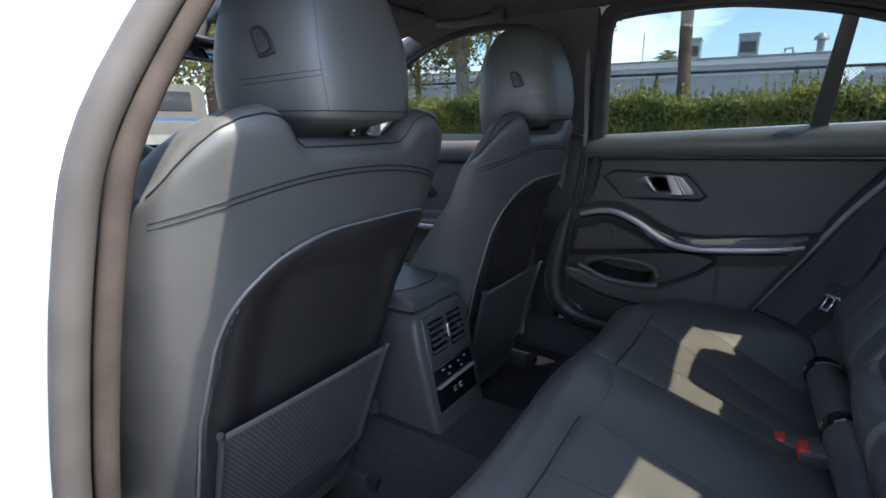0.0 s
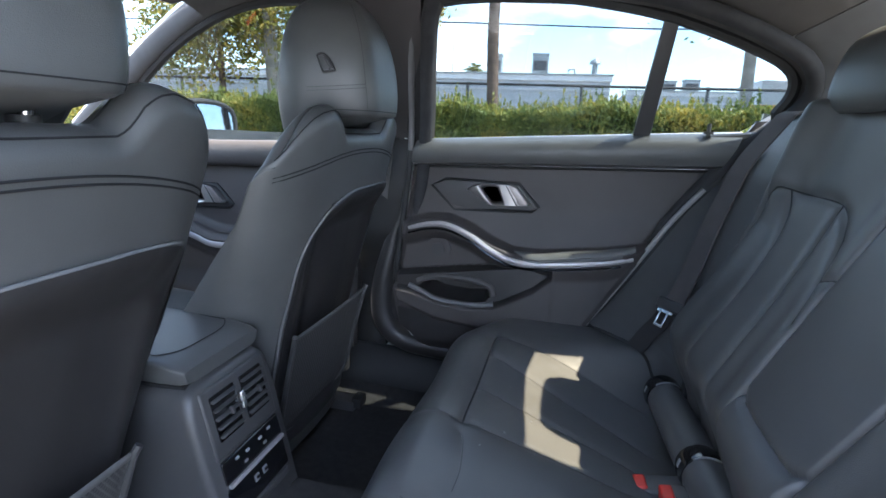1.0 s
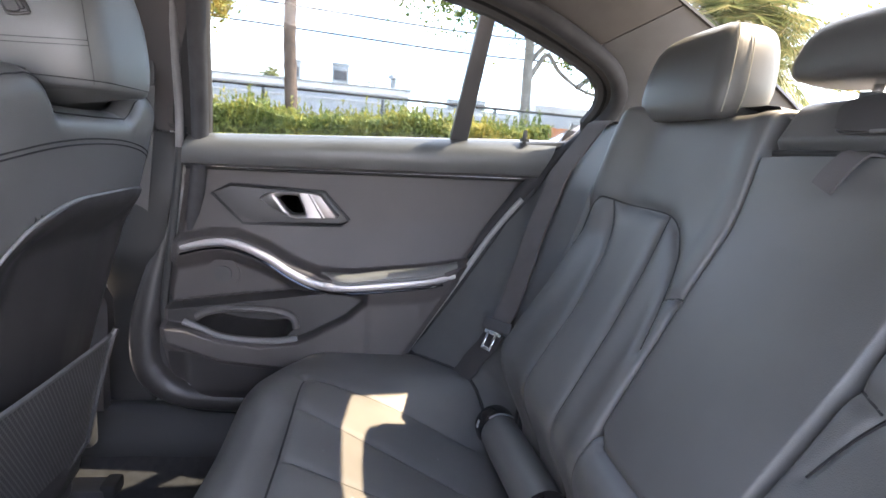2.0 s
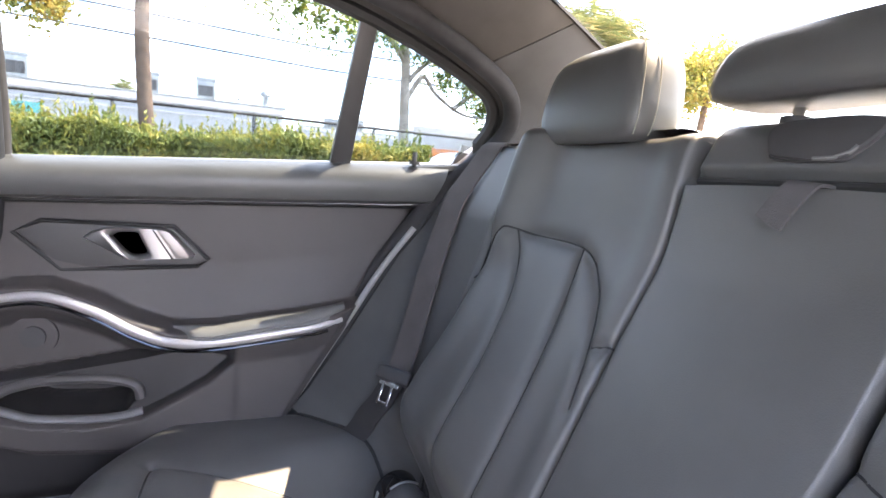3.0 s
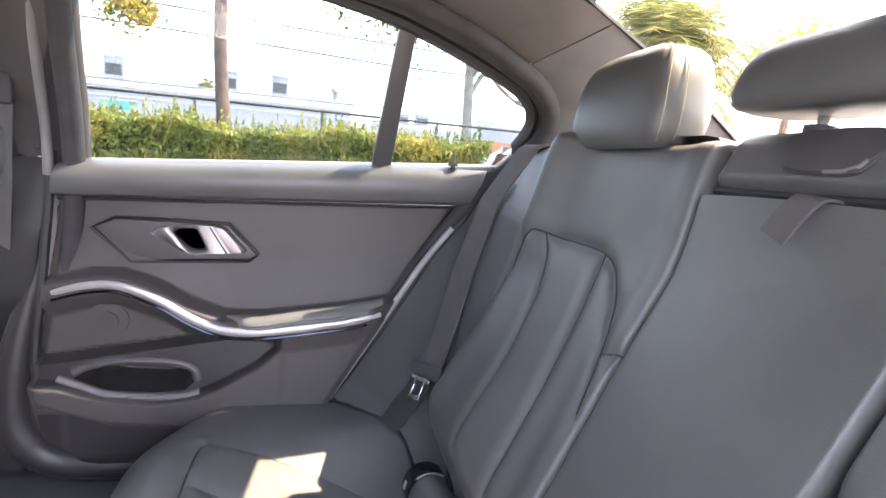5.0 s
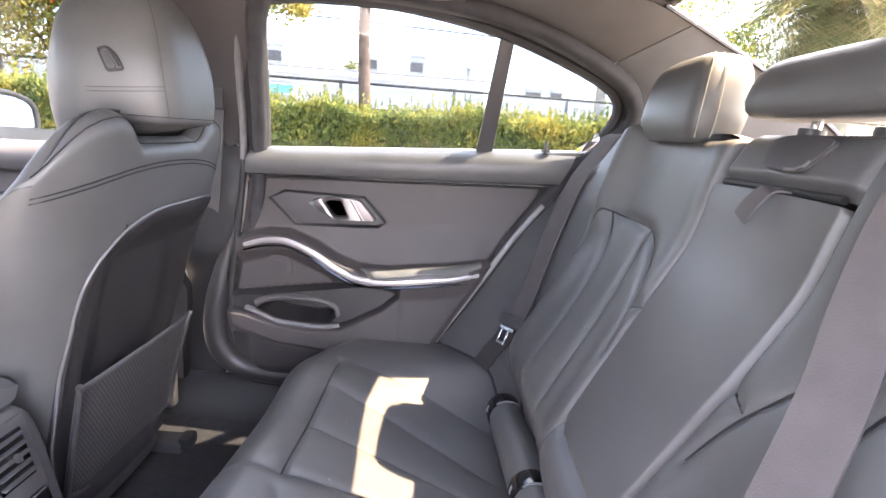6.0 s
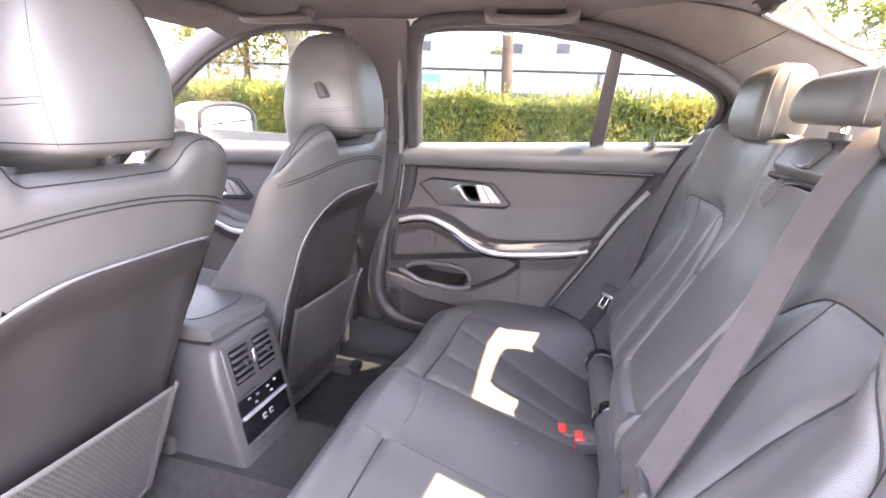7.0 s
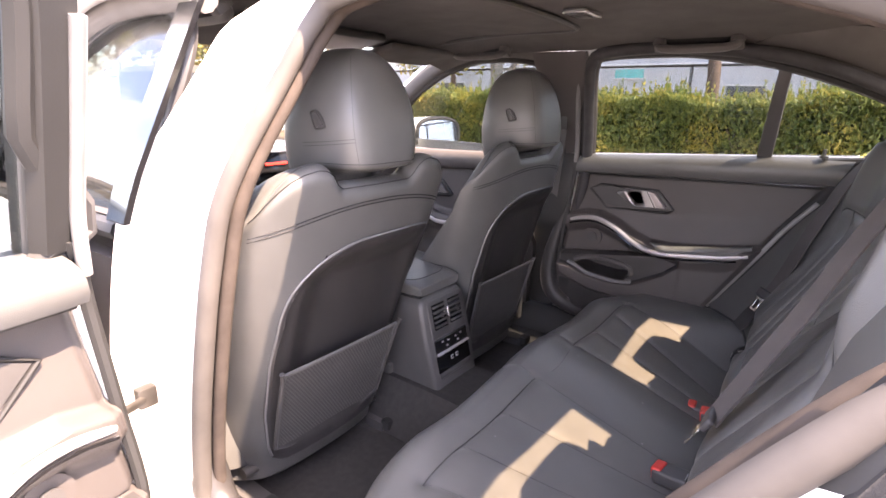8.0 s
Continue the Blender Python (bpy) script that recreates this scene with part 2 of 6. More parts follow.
def groove(y, z, line):
    """Distance of a point to a polyline in the plane of a cushion."""
    d = 9.0
    for (ay, az), (by, bz) in zip(line, line[1:]):
        ey, ez = by - ay, bz - az
        t = min(max(((y - ay) * ey + (z - az) * ez) / (ey * ey + ez * ez), 0.0), 1.0)
        d = min(d, math.hypot(y - ay - t * ey, z - az - t * ez))
    return d


# ---------------------------------------------------------------- car shell
MIR = Matrix.Diagonal((1, -1, 1, 1))
# rear door opening, (x, z), and how far the body side stands from the middle at a height
LOOP = [(-.482, .90), (-.468, 1.03), (-.448, 1.20), (-.432, 1.275), (-.39, 1.308), (-.2, 1.318), (.02, 1.298), (.15, 1.268), (.26, 1.228), (.355, 1.178), (.385, 1.115), (.345, 1.05), (.275, .98), (.195, .87), (.105, .73), (.03, .59), (-.02, .50), (-.08, .42), (-.2, .375), (-.4, .365), (-.52, .38), (-.560, .44), (-.548, .56), (-.510, .72)]
WINLOOP = [(-.464, .988), (-.453, 1.12), (-.443, 1.255), (-.405, 1.297), (-.19, 1.303), (-.045, 1.288), (.09, 1.261), (.233, 1.214), (.325, 1.172), (.353, 1.128), (.335, 1.078), (.274, 1.034)]
FRONTWIN = [(-.622, .962), (-.610, 1.12), (-.605, 1.235), (-.65, 1.288), (-.80, 1.302), (-.95, 1.285), (-1.12, 1.222), (-1.28, 1.128), (-1.40, 1.035), (-1.45, .948)]


def side_y(z, top=.562):
    return interp(z, [.3, .75, .95, 1.03, 1.31], [.752, .752, .728, .70, top])


def win_y(z):
    return .70 - .375 * (z - 1.0)


def pane_y(z):
    return win_y(z) + .012


car = thing("car_body", "white sedan body shell with black interior trim", "car", at=(0, 0, 0))


def roof_z(x, y):
    z = 1.372 - .058 * (abs(y) / .585) ** 3
    if x < -.7:
        z -= .05 * ((-.7 - x) / .3) ** 2
    if x > .15:
        z -= .035 * ((x - .15) / .25) ** 2
    return z


head = part("headliner", grid(lambda u, v: (v, u, roof_z(v, u) + .022 * sstep(.12, .38, v) * sstep(.25, .46, abs(u))), lin(-.538, .572, 41), lin(-1.02, .390, 42), (0, 0, .012)), FABRIC, car, "dark anthracite fabric roof lining")
part("roof_panel", grid(lambda u, v: (v, u, roof_z(v, u * .9) + .045), lin(-.525, .556, 31), lin(-1.06, .405, 30), (0, 0, -.008)), WHITE_PAINT, car, "white painted roof")
# sunroof shade let into the lining
part("sunroof_shade", grid(lambda u, v: (v, u, roof_z(v, u) - .004 - .006 * sstep(.36, .345, abs(u)) * sstep(-.40, -.415, v) * sstep(-.93, -.915, v)), lin(-.365, .365, 37), lin(-.935, -.395, 30)), FABRIC, car, "dark fabric sunroof shade")
part("sunroof_rim", tube(smooth_path([(-.395, -.30, 1.357), (-.39, 0, 1.362), (-.395, .30, 1.357), (-.43, .368, 1.352), (-.65, .372, 1.352), (-.90, .365, 1.334)], 6), .006, 8), PLASTIC, car)


def side(m, top):
    """Frame round the rear door, its seal, and the pillar trims of one side; top: half width at the roof rail."""
    near = m.determinant() < 0
    pull = lambda x: sstep(-.28, -.44, x) if near else 0.0
    pts = smooth_path([(x - .028 * pull(x), side_y(z, top) - .042 * pull(x), z) for x, z in LOOP], 5, True)
    mid = Vector((-.1, .7, .85))
    rings = []
    for off, dy in ((0.0, 0.0), (.012, .004), (.03, .03), (.05, .048), (.09, .060), (.115, .070), (.13, .090)):
        ring = []
        for i, p in enumerate(pts):
            t = pts[(i + 1) % len(pts)] - pts[i - 1]
            n = Vector((t.z, 0, -t.x)).normalized()
            if n.dot(p - mid) < 0:
                n = -n
            k = 1 - .75 * max(0.0, n.z) * sstep(1.0, 1.12, p.z)
            ring.append(p + n * off * k + Vector((0, dy * max(0.0, 2 * k - 1), 0)))
        rings.append(ring)
    bm = loft(rings, False)
    part("door_frame", bm, WHITE_PAINT, car, "white painted door opening frame", m=m)
    lip = [p + Vector((0, .004, 0)) for p in pts]
    part("door_seal", tube(lip, [.016 if near else .020 for p in lip], 10, True, up=(0, 1, 0)), SEAL, car, "grey-brown rubber door seal", m=m)
    inner = []
    for i, p in enumerate(pts):
        t = pts[(i + 1) % len(pts)] - pts[i - 1]
        n = Vector((t.z, 0, -t.x)).normalized()
        if n.dot(p - mid) < 0:
            n = -n
        inner.append(p - n * .004 + Vector((0, -.026, 0)))
    part("seal_flange", tube(inner, .012 if near else .017, 10, True, up=(0, 1, 0)), FLOCK if near else LIPGREY, car, "dark inner seal lip", m=m)
    # B pillar trim, upper and lower piece
    def bp(u, v):
        xb = interp(v, [.30, .44, .56, .72, .95, 1.03, 1.2, 1.30], [-.60, -.60, -.592, -.555, -.51, -.485, -.465, -.455])
        xf = interp(v, [.30, .5, .9, 1.0, 1.2, 1.31], [-.72, -.70, -.665, -.645, -.628, -.64])
        y = side_y(v, top) - .006 - .034 * sstep(.97, .85, v) + .060 * sstep(.74, .60, v) - .012 * math.sin(math.pi * u) ** .6
        return (xf + (xb - xf) * u - (.03 if near else 0), y - (.032 if near else 0), v)
    part("b_pillar_trim", grid(bp, lin(0, 1, 15), lin(.985, 1.315, 22), (0, .004 if near else .03, 0)), VINYL, car, "dark upper centre pillar trim", m=m)
    part("b_pillar_lower_trim", grid(bp, lin(0, 1, 15), lin(.30, .982, 30), (0, .004 if near else .03, 0)), RUBBER, car, "black lower centre pillar trim", m=m)
    # belt guide on the pillar
    part("belt_guide", box((-.555, win_y(1.09) - .018, 1.09), (.04, .014, .05), .006), PLASTIC, car, m=m)
    part("front_seat_belt", ribbon([(-.555, .648, 1.075), (-.575, .672, .92), (-.595, .700, .80), (-.605, .735, .68)], .040, (1, 0, 0)), FABRIC, car, "dark grey seat belt webbing", m=m)
    # C pillar trim from the quarter window to the rear screen
    A = smooth_path([(-.02, .588, 1.306), (.10, .60, 1.287), (.24, .615, 1.243), (.345, .635, 1.195), (.395, .655, 1.13), (.40, .68, 1.05), (.40, .70, .98)], 6)
    B = smooth_path([(.12, .50, 1.352), (.23, .49, 1.338), (.347, .487, 1.314), (.485, .528, 1.268), (.62, .566, 1.216), (.80, .604, 1.12), (.97, .63, 1.0)], 6)
    def cp(u, v):
        i = v * (len(A) - 1)
        k = min(int(i), len(A) - 2)
        a = A[k].lerp(A[k + 1], i - k)
        b = B[k].lerp(B[k + 1], i - k)
        p = a.lerp(b, u)
        p.y -= .018 * math.sin(math.pi * u)
        return p
    part("c_pillar_trim", grid(cp, lin(0, 1, 15), lin(.43, 1, 34), (.01, .02, .01)), PILLAR, car, "charcoal rear pillar trim", m=m)
    part("c_pillar_skin", grid(lambda u, v: cp(u, v) + Vector((.012, .026 - .01 * u, .016)), lin(0, .95, 15), lin(.36, 1, 30), (.006, .01, .006)), WHITE_PAINT, car, "white outer rear pillar", m=m)
    mould = smooth_path([(-.520, .728, .90), (-.540, .728, .80), (-.566, .727, .70), (-.588, .726, .59), (-.593, .725, .51), (-.577, .725, .45), (-.535, .725, .408), (-.462, .724, .392), (-.3, .724, .385), (-.05, .726, .385)], 6)
    if near:
        mould = [p + Vector((-.03, -.035, 0)) for p in mould if p.z < .70]
    part("sill_moulding", tube(mould, [interp(p.z, [.39, .45, .60, .72, .90], [.030, .037, .032, .020, .010]) for p in mould], 14, up=(0, 1, 0)), SHELL, car, "dark moulding round the foot of the door opening", m=m)
    part("roof_rail_trim", grid(cp, lin(0, 1, 10), lin(0, .427, 18), (.0, .02, .01)), FABRIC, car, m=m)
    # dark filler between the door's rear edge and the seat
    def jamb(u, v):
        z = .36 + .70 * v
        x0 = interp(z, [.36, .5, .531, .666, .817, .898, .947, 1.06], [-.14, -.04, -.022, .060, .150, .210, .234, .295])
        x1 = .140 + .525 * (z - .635) + .06
        return (x0 + .012 + (x1 - x0) * u, .708 + .10 * u - .06 * max(0, z - .95), z)
    part("jamb_cover", grid(jamb, lin(0, 1, 8), lin(0, 1, 24), (.0, .012, 0)), RUBBER, car, "black jamb cover beside the rear seat", m=m)
    # front: screen pillar, roof rail above the front window, sill
    ap = smooth_path([(-.62, .60, 1.318), (-.85, .598, 1.325), (-1.02, .60, 1.300), (-1.2, .63, 1.215), (-1.4, .67, 1.09), (-1.62, .71, .94)], 6)
    part("a_pillar_trim", tube(ap, .033, 12, flat=.8), FABRIC, car, "dark windscreen pillar trim", m=m)
    part("a_pillar", tube([p + Vector((-.02, .05, .03)) for p in ap], .035, 10), WHITE_PAINT, car, m=m)
    part("sill_trim", grid(lambda u, v: (v, .675 + .10 * u, .28 + .085 * math.sin(u * 2.2)), lin(0, 1, 8), lin(-1.6, .1, 20), (0, 0, -.02)), RUBBER, car, m=m)
    part("sill", box((-.75, .80, .25), (2.2, .14, .2), .05, 3), WHITE_PAINT, car, m=m)
    # grab handles on the rail
    for x0 in (-.225, -.92):
        g = smooth_path([(x0, .530, 1.335), (x0 + .010, .500, 1.312), (x0 + .045, .490, 1.304), (x0 + .160, .490, 1.304), (x0 + .195, .500, 1.312), (x0 + .205, .530, 1.335)], 6)
        gh = part("grab_handle", tube(g, .0115, 10, flat=1.25), HANDLE, car, "dark grey folding grab handle", m=m)
        for xe in (x0 + .006, x0 + .199):
            part("hinge_cover", box((xe, .512, 1.318), (.032, .040, .022), .007, 2, Matrix.Rotation(radians(-38), 4, "X")), HANDLE, gh, m=m)
        part("handle_recess", box((x0 + .1025, .532, 1.327), (.165, .050, .012), .005, 2, Matrix.Rotation(radians(-38), 4, "X")), RUBBER, gh, m=m)
    # dark closing panel behind the rear door, inside the quarter
    def lining(u, v):
        z = .30 + .70 * v
        x0 = interp(z, [.30, .50, .59, .73, .87, .98], [-.05, .005, .055, .13, .22, .30])
        return (x0 + (1.05 - x0) * u, .778 - .05 * sstep(.8, 1.0, z), z)
    part("quarter_lining", grid(lining, lin(0, 1, 8), lin(0, 1, 14), (0, .012, 0)), CARPET, car, m=m)
    # wing and quarter panels outside
    def quarter(u, v):
        x = .34 + 1.15 * u
        z = .30 + .78 * v - .10 * u * v
        bulge = .90 - .10 * u * u - .10 * max(v - .72, 0) / .28 - .03 * (1 - v) ** 2
        return (x, bulge - .02 * (1 - u), z)
    part("rear_quarter_panel", grid(quarter, lin(0, 1, 20), lin(0, 1, 14), (0, -.01, 0)), WHITE_PAINT, car, "white rear quarter panel", m=m)
    part("front_wing", grid(lambda u, v: (-2.75 + 1.2 * u, .80 + .09 * math.sin(1.57 * u) - .05 * v * v, .30 + .60 * v + .04 * u * v), lin(0, 1, 16), lin(0, 1, 10), (0, -.01, 0)), WHITE_PAINT, car, "white front wing", m=m)


side(Matrix.Identity(4), .562)
side(MIR, .528)

# floor, tunnel, shelf, screens, bonnet and boot
part("floor_carpet", grid(lambda u, v: (v, u, .235 + .008 * noise.noise((v * 6, u * 6, 0)) + .150 * sstep(.19, .10, abs(u)) * sstep(.2, -.1, v) + .05 * sstep(.6, .72, abs(u))), lin(-.74, .74, 75), lin(-1.75, .25, 70), (0, 0, -.03)), CARPET, car, "black carpet floor with a centre tunnel")
part("underbody", box((-.6, 0, .18), (4.0, 1.5, .03), .01), PLASTIC, car)
part("parcel_shelf", grid(lambda u, v: (v, u, 1.0 + .012 * math.cos(u * 2) - .02 * sstep(.85, 1.0, v)), lin(-.64, .64, 30), lin(.42, 1.0, 20), (0, 0, -.03)), FABRIC, car, "dark fabric parcel shelf")
part("seat_bulkhead", box((.62, 0, .72), (.03, 1.4, .5), .01), CARPET, car)


def screen(x0, z0, w0, x1, z1, w1, bow):
    return grid(lambda u, v: (x0 + (x1 - x0) * v + bow * (1 - u * u), u * (w0 + (w1 - w0) * v), z0 + (z1 - z0) * v + .03 * math.sin(math.pi * v)), lin(-1, 1, 15), lin(0, 1, 10))


for s in (-1, 1):
    ed = smooth_path([(.36, s * .488, 1.317), (.485, s * .525, 1.273), (.62, s * .562, 1.221), (.80, s * .598, 1.126), (.97, s * .620, 1.003)], 6)
    part("screen_border", loft([[p + Vector((0, -s * .004, 0)), p + Vector((0, s * .06, 0)), p + Vector((0, s * .06, -.006)), p + Vector((0, -s * .004, -.006))] for p in ed]), RUBBER, car, "black border of the rear window")
brake = part("brake_lamp", loft([[(.375 + .150 * t, y, 1.333 - .064 * t - .004 * t + dz) for t, dz in ((0, 0), (.5, .012), (1, 0), (1, -.02), (.5, -.028), (0, -.024))] for y in lin(-.122, .122, 9)]), PLASTIC, car, "black high brake lamp housing behind the roof")
part("rear_screen", screen(.36, 1.325, .50, 1.0, 1.0, .63, .03), glass_mat("green_tinted_rear_glass", (0.53, 0.50, 0.415)), car, "clear heated rear window glass")
part("screen_top_band", grid(lambda u, v: (.36 + .64 * v + .03 * (1 - u * u), u * (.50 + .13 * v), 1.329 - .325 * v + .03 * math.sin(math.pi * v)), lin(-1, 1, 21), lin(-.03, .018, 4), (0, 0, .003)), RUBBER, car, "black band along the top of the rear window")
ws = part("windscreen", screen(-1.02, 1.315, .57, -1.80, .92, .72, -.06), GLASS, car, "clear windscreen glass")
ws.visible_shadow = False
part("bonnet", grid(lambda u, v: (-1.78 - 1.0 * v, u * (.80 - .06 * v), .945 - .10 * v - .10 * v ** 4 - .05 * u * u), lin(-1, 1, 16), lin(0, 1, 16), (0, 0, -.01)), WHITE_PAINT, car, "white bonnet")
part("boot_lid", grid(lambda u, v: (1.0 + .52 * v, u * (.66 - .03 * v), 1.01 - .02 * v - .04 * v ** 5 - .03 * u * u), lin(-1, 1, 16), lin(0, 1, 12), (0, 0, -.01)), WHITE_PAINT, car, "white boot lid")
part("front_bumper", grid(lambda u, v: (-2.83 + .12 * u * u, u * .82, .25 + .5 * v), lin(-1, 1, 14), lin(0, 1, 8), (.02, 0, 0)), WHITE_PAINT, car)
part("rear_bumper", grid(lambda u, v: (1.55 - .12 * u * u, u * .84, .25 + .75 * v), lin(-1, 1, 14), lin(0, 1, 8), (-.02, 0, 0)), WHITE_PAINT, car)
for cx in (-2.02, .83):
    for s in (-1, 1):
        w = part("wheel", tube([(cx, s * .66, .32), (cx, s * .87, .32)], .32, 32), RUBBER, car, "black tyre on an alloy rim")
        part("rim", tube([(cx, s * .84, .32), (cx, s * .876, .32)], .22, 24), CHROME, w)


# ---------------------------------------------------------------- doors
def chrome_z(x):
    return interp(x, [-.52, -.505, -.45, -.396, -.33, -.275, -.22, -.15, 0, .084, .12], [.744, .748, .764, .766, .742, .710, .690, .689, .708, .723, .728])


def belt_z(x):
    return 1.0165 + .065 * x


def arm_z(x):
    return .9335 + .037 * x


def door_front(z):
    return interp(z, [.37, .395, .417, .471, .567, .645, .72, .93, 1.02], [-.36, -.43, -.478, -.522, -.544, -.543, -.530, -.506, -.495])


def door_rear(z):
    return interp(z, [.37, .5, .531, .666, .817, .898, .947, 1.04], [-.14, -.04, -.022, .060, .150, .210, .234, .283])


def ledge(x):
    return interp(x, [-.52, -.4, -.25, -.15, 0, .06, .10], [.036, .046, .060, .074, .074, .066, .045])


INSERT = [(-.62, .606), (-.545, .618), (-.343, .650), (-.150, .680), (-.118, .672), (-.120, .648), (-.160, .612), (-.226, .574), (-.262, .556), (-.34, .546), (-.42, .556), (-.49, .578), (-.62, .590)]
MOUTH = [(-.468, .588), (-.452, .606), (-.40, .616), (-.32, .614), (-.285, .602), (-.276, .582), (-.292, .566), (-.34, .560), (-.41, .566), (-.455, .578)]


def inside(x, z, poly, soft):
    """Soft 0..1 membership of a point in an outline, 0.5 on its edge."""
    hit, d = False, 9.0
    for (x0, z0), (x1, z1) in zip(poly, poly[1:] + poly[:1]):
        if (z0 > z) != (z1 > z) and x < (x1 - x0) * (z - z0) / (z1 - z0) + x0:
            hit = not hit
        t = max(0.0, min(1.0, ((x - x0) * (x1 - x0) + (z - z0) * (z1 - z0)) / ((x1 - x0) ** 2 + (z1 - z0) ** 2)))
        d = min(d, math.hypot(x - x0 - t * (x1 - x0), z - z0 - t * (z1 - z0)))
    return sstep(-soft, soft, d if hit else -d)


def card_y(x, z):
    d = z - chrome_z(x)
    a = ledge(x)
    p = 0.0
    if d >= 0:
        p = a * (1 - sstep(.012, .03, d)) * .75 + a * .25 * (1 - sstep(.02, .13, d))
    else:
        r = sstep(-.20, -.10, x)
        under = a * (1 - (.75 - .60 * r) * sstep(-.012, -.055, d))
        cut = .618 + .155 * (x + .548)
        p = max(under, .060 * sstep(cut + .006, cut - .010, z))
        p -= .026 * inside(x, z, INSERT, .007) + .085 * inside(x, z, MOUTH, .007)
    # the hard foot of the card is set back under the pocket
    foot_ = interp(x, [-.56, -.5, -.42, -.3, -.1, .05], [.572, .540, .512, .500, .480, .44])
    p *= 1 - .55 * sstep(foot_, foot_ - .022, z) * sstep(-.535, -.49, x)
    p -= .03 * sstep(.43, .37, z)
    return .715 - p


def handle_set(door, x0, z0, y, m, switch=False):
    """Hexagonal bezel with a bright pull: (x0, z0) is the left tip of the bezel."""
    q = lambda pts, yy: [(x0 + a, yy, z0 + b + .03 * a) for a, b in pts]
    hexa = [(0, .003), (.036, .02), (.222, .012), (.274, -.043), (.258, -.054), (.062, -.056)]
    big = [(a * 1.0 + (a - .137) * .05, b * 1.08) for a, b in hexa]
    rim = part("handle_bezel", tube(smooth_path(q(big, y - .002), 1, True), .0038, 8, True, up=(0, 1, 0)), RUBBER, door, m=m)
    part("handle_recess", slab(q(hexa, y - .0015), (0, -.0015, 0), .001), PIPEGREY, door, m=m)
    yy = y - .004
    outer = [(.092, -.004), (.104, .006), (.124, .011), (.206, .011), (.222, .007), (.260, -.036), (.256, -.042), (.168, -.043), (.150, -.041), (.132, -.029)]
    hole = [(.132, -.002), (.139, .003), (.150, .004), (.166, .004), (.172, .002), (.186, -.030), (.183, -.033), (.170, -.034), (.160, -.033), (.150, -.024)]
    lift_ = lambda pts, d: [Vector(p) for p in q(pts, yy - d)]
    shrink = lambda pts, k: [(cx + (a_ - cx) * k, cz_ + (b_ - cz_) * k) for a_, b_ in pts for cx, cz_ in [(sum(p[0] for p in pts) / len(pts), sum(p[1] for p in pts) / len(pts))]]
    rings = [lift_(outer, 0), lift_(outer, .007), lift_(shrink(outer, .985), .012), lift_(shrink(outer, .93), .0165), lift_(shrink(hole, 1.45), .0185), lift_(shrink(hole, 1.22), .0165), lift_(shrink(hole, 1.06), .010), lift_(hole, .003), lift_(shrink(hole, .96), -.004)]
    a = part("door_handle", loft(rings, False), PULL, door, "satin aluminium inside door handle", m=m, angle=50)
    part("handle_hollow", slab(q(shrink(hole, 1.02), yy + .001), (0, .002, 0), .0005), RUBBER, a, m=m)
    part("handle_rib", slab(q([(.1935, .0095), (.1965, .0095), (.2275, -.0415), (.2235, -.0415)], yy - .0165), (0, -.0016, 0), .0004), RUBBER, a, m=m)
    part("thumb_plate", slab(q([(.2005, .0085), (.207, .009), (.219, .006), (.252, -.036), (.249, -.040), (.2315, -.0405)], yy - .016), (0, -.0028, 0), .0012), PIPEALU, a, "brown grey thumb plate", m=m)


def window_set(door, loop, m, sunny=False):
    """Glass with its rubber and frame."""
    pts = smooth_path([(x, win_y(z), z) for x, z in loop], 4, True)
    (xa, za), (xb_, zb_) = loop[0], loop[-1]
    for p in pts:
        if abs(p.z - za - (zb_ - za) * (p.x - xa) / (xb_ - xa)) < .012:
            p.z -= .016
    part("window_frame", tube([p + Vector((0, .004, 0)) for p in pts], .0135, 8, True, up=(0, 1, 0)), RUBBER, door, "black window surround", m=m)
    c = sum(pts, Vector()) / len(pts)
    outer = [p + (p - c).normalized() * .02 + Vector((0, .006, 0)) for p in pts]
    part("frame_trim", tube(outer, .011, 8, True, up=(0, 1, 0)), PLASTIC, door, m=m)
    pane = part("pane", slab([(x, pane_y(z), z) for x, z in loop], (0, .004, 0)), GLASS, door, "clear side window glass", m=m, smooth=False)
    pane.visible_shadow = sunny
    return pane


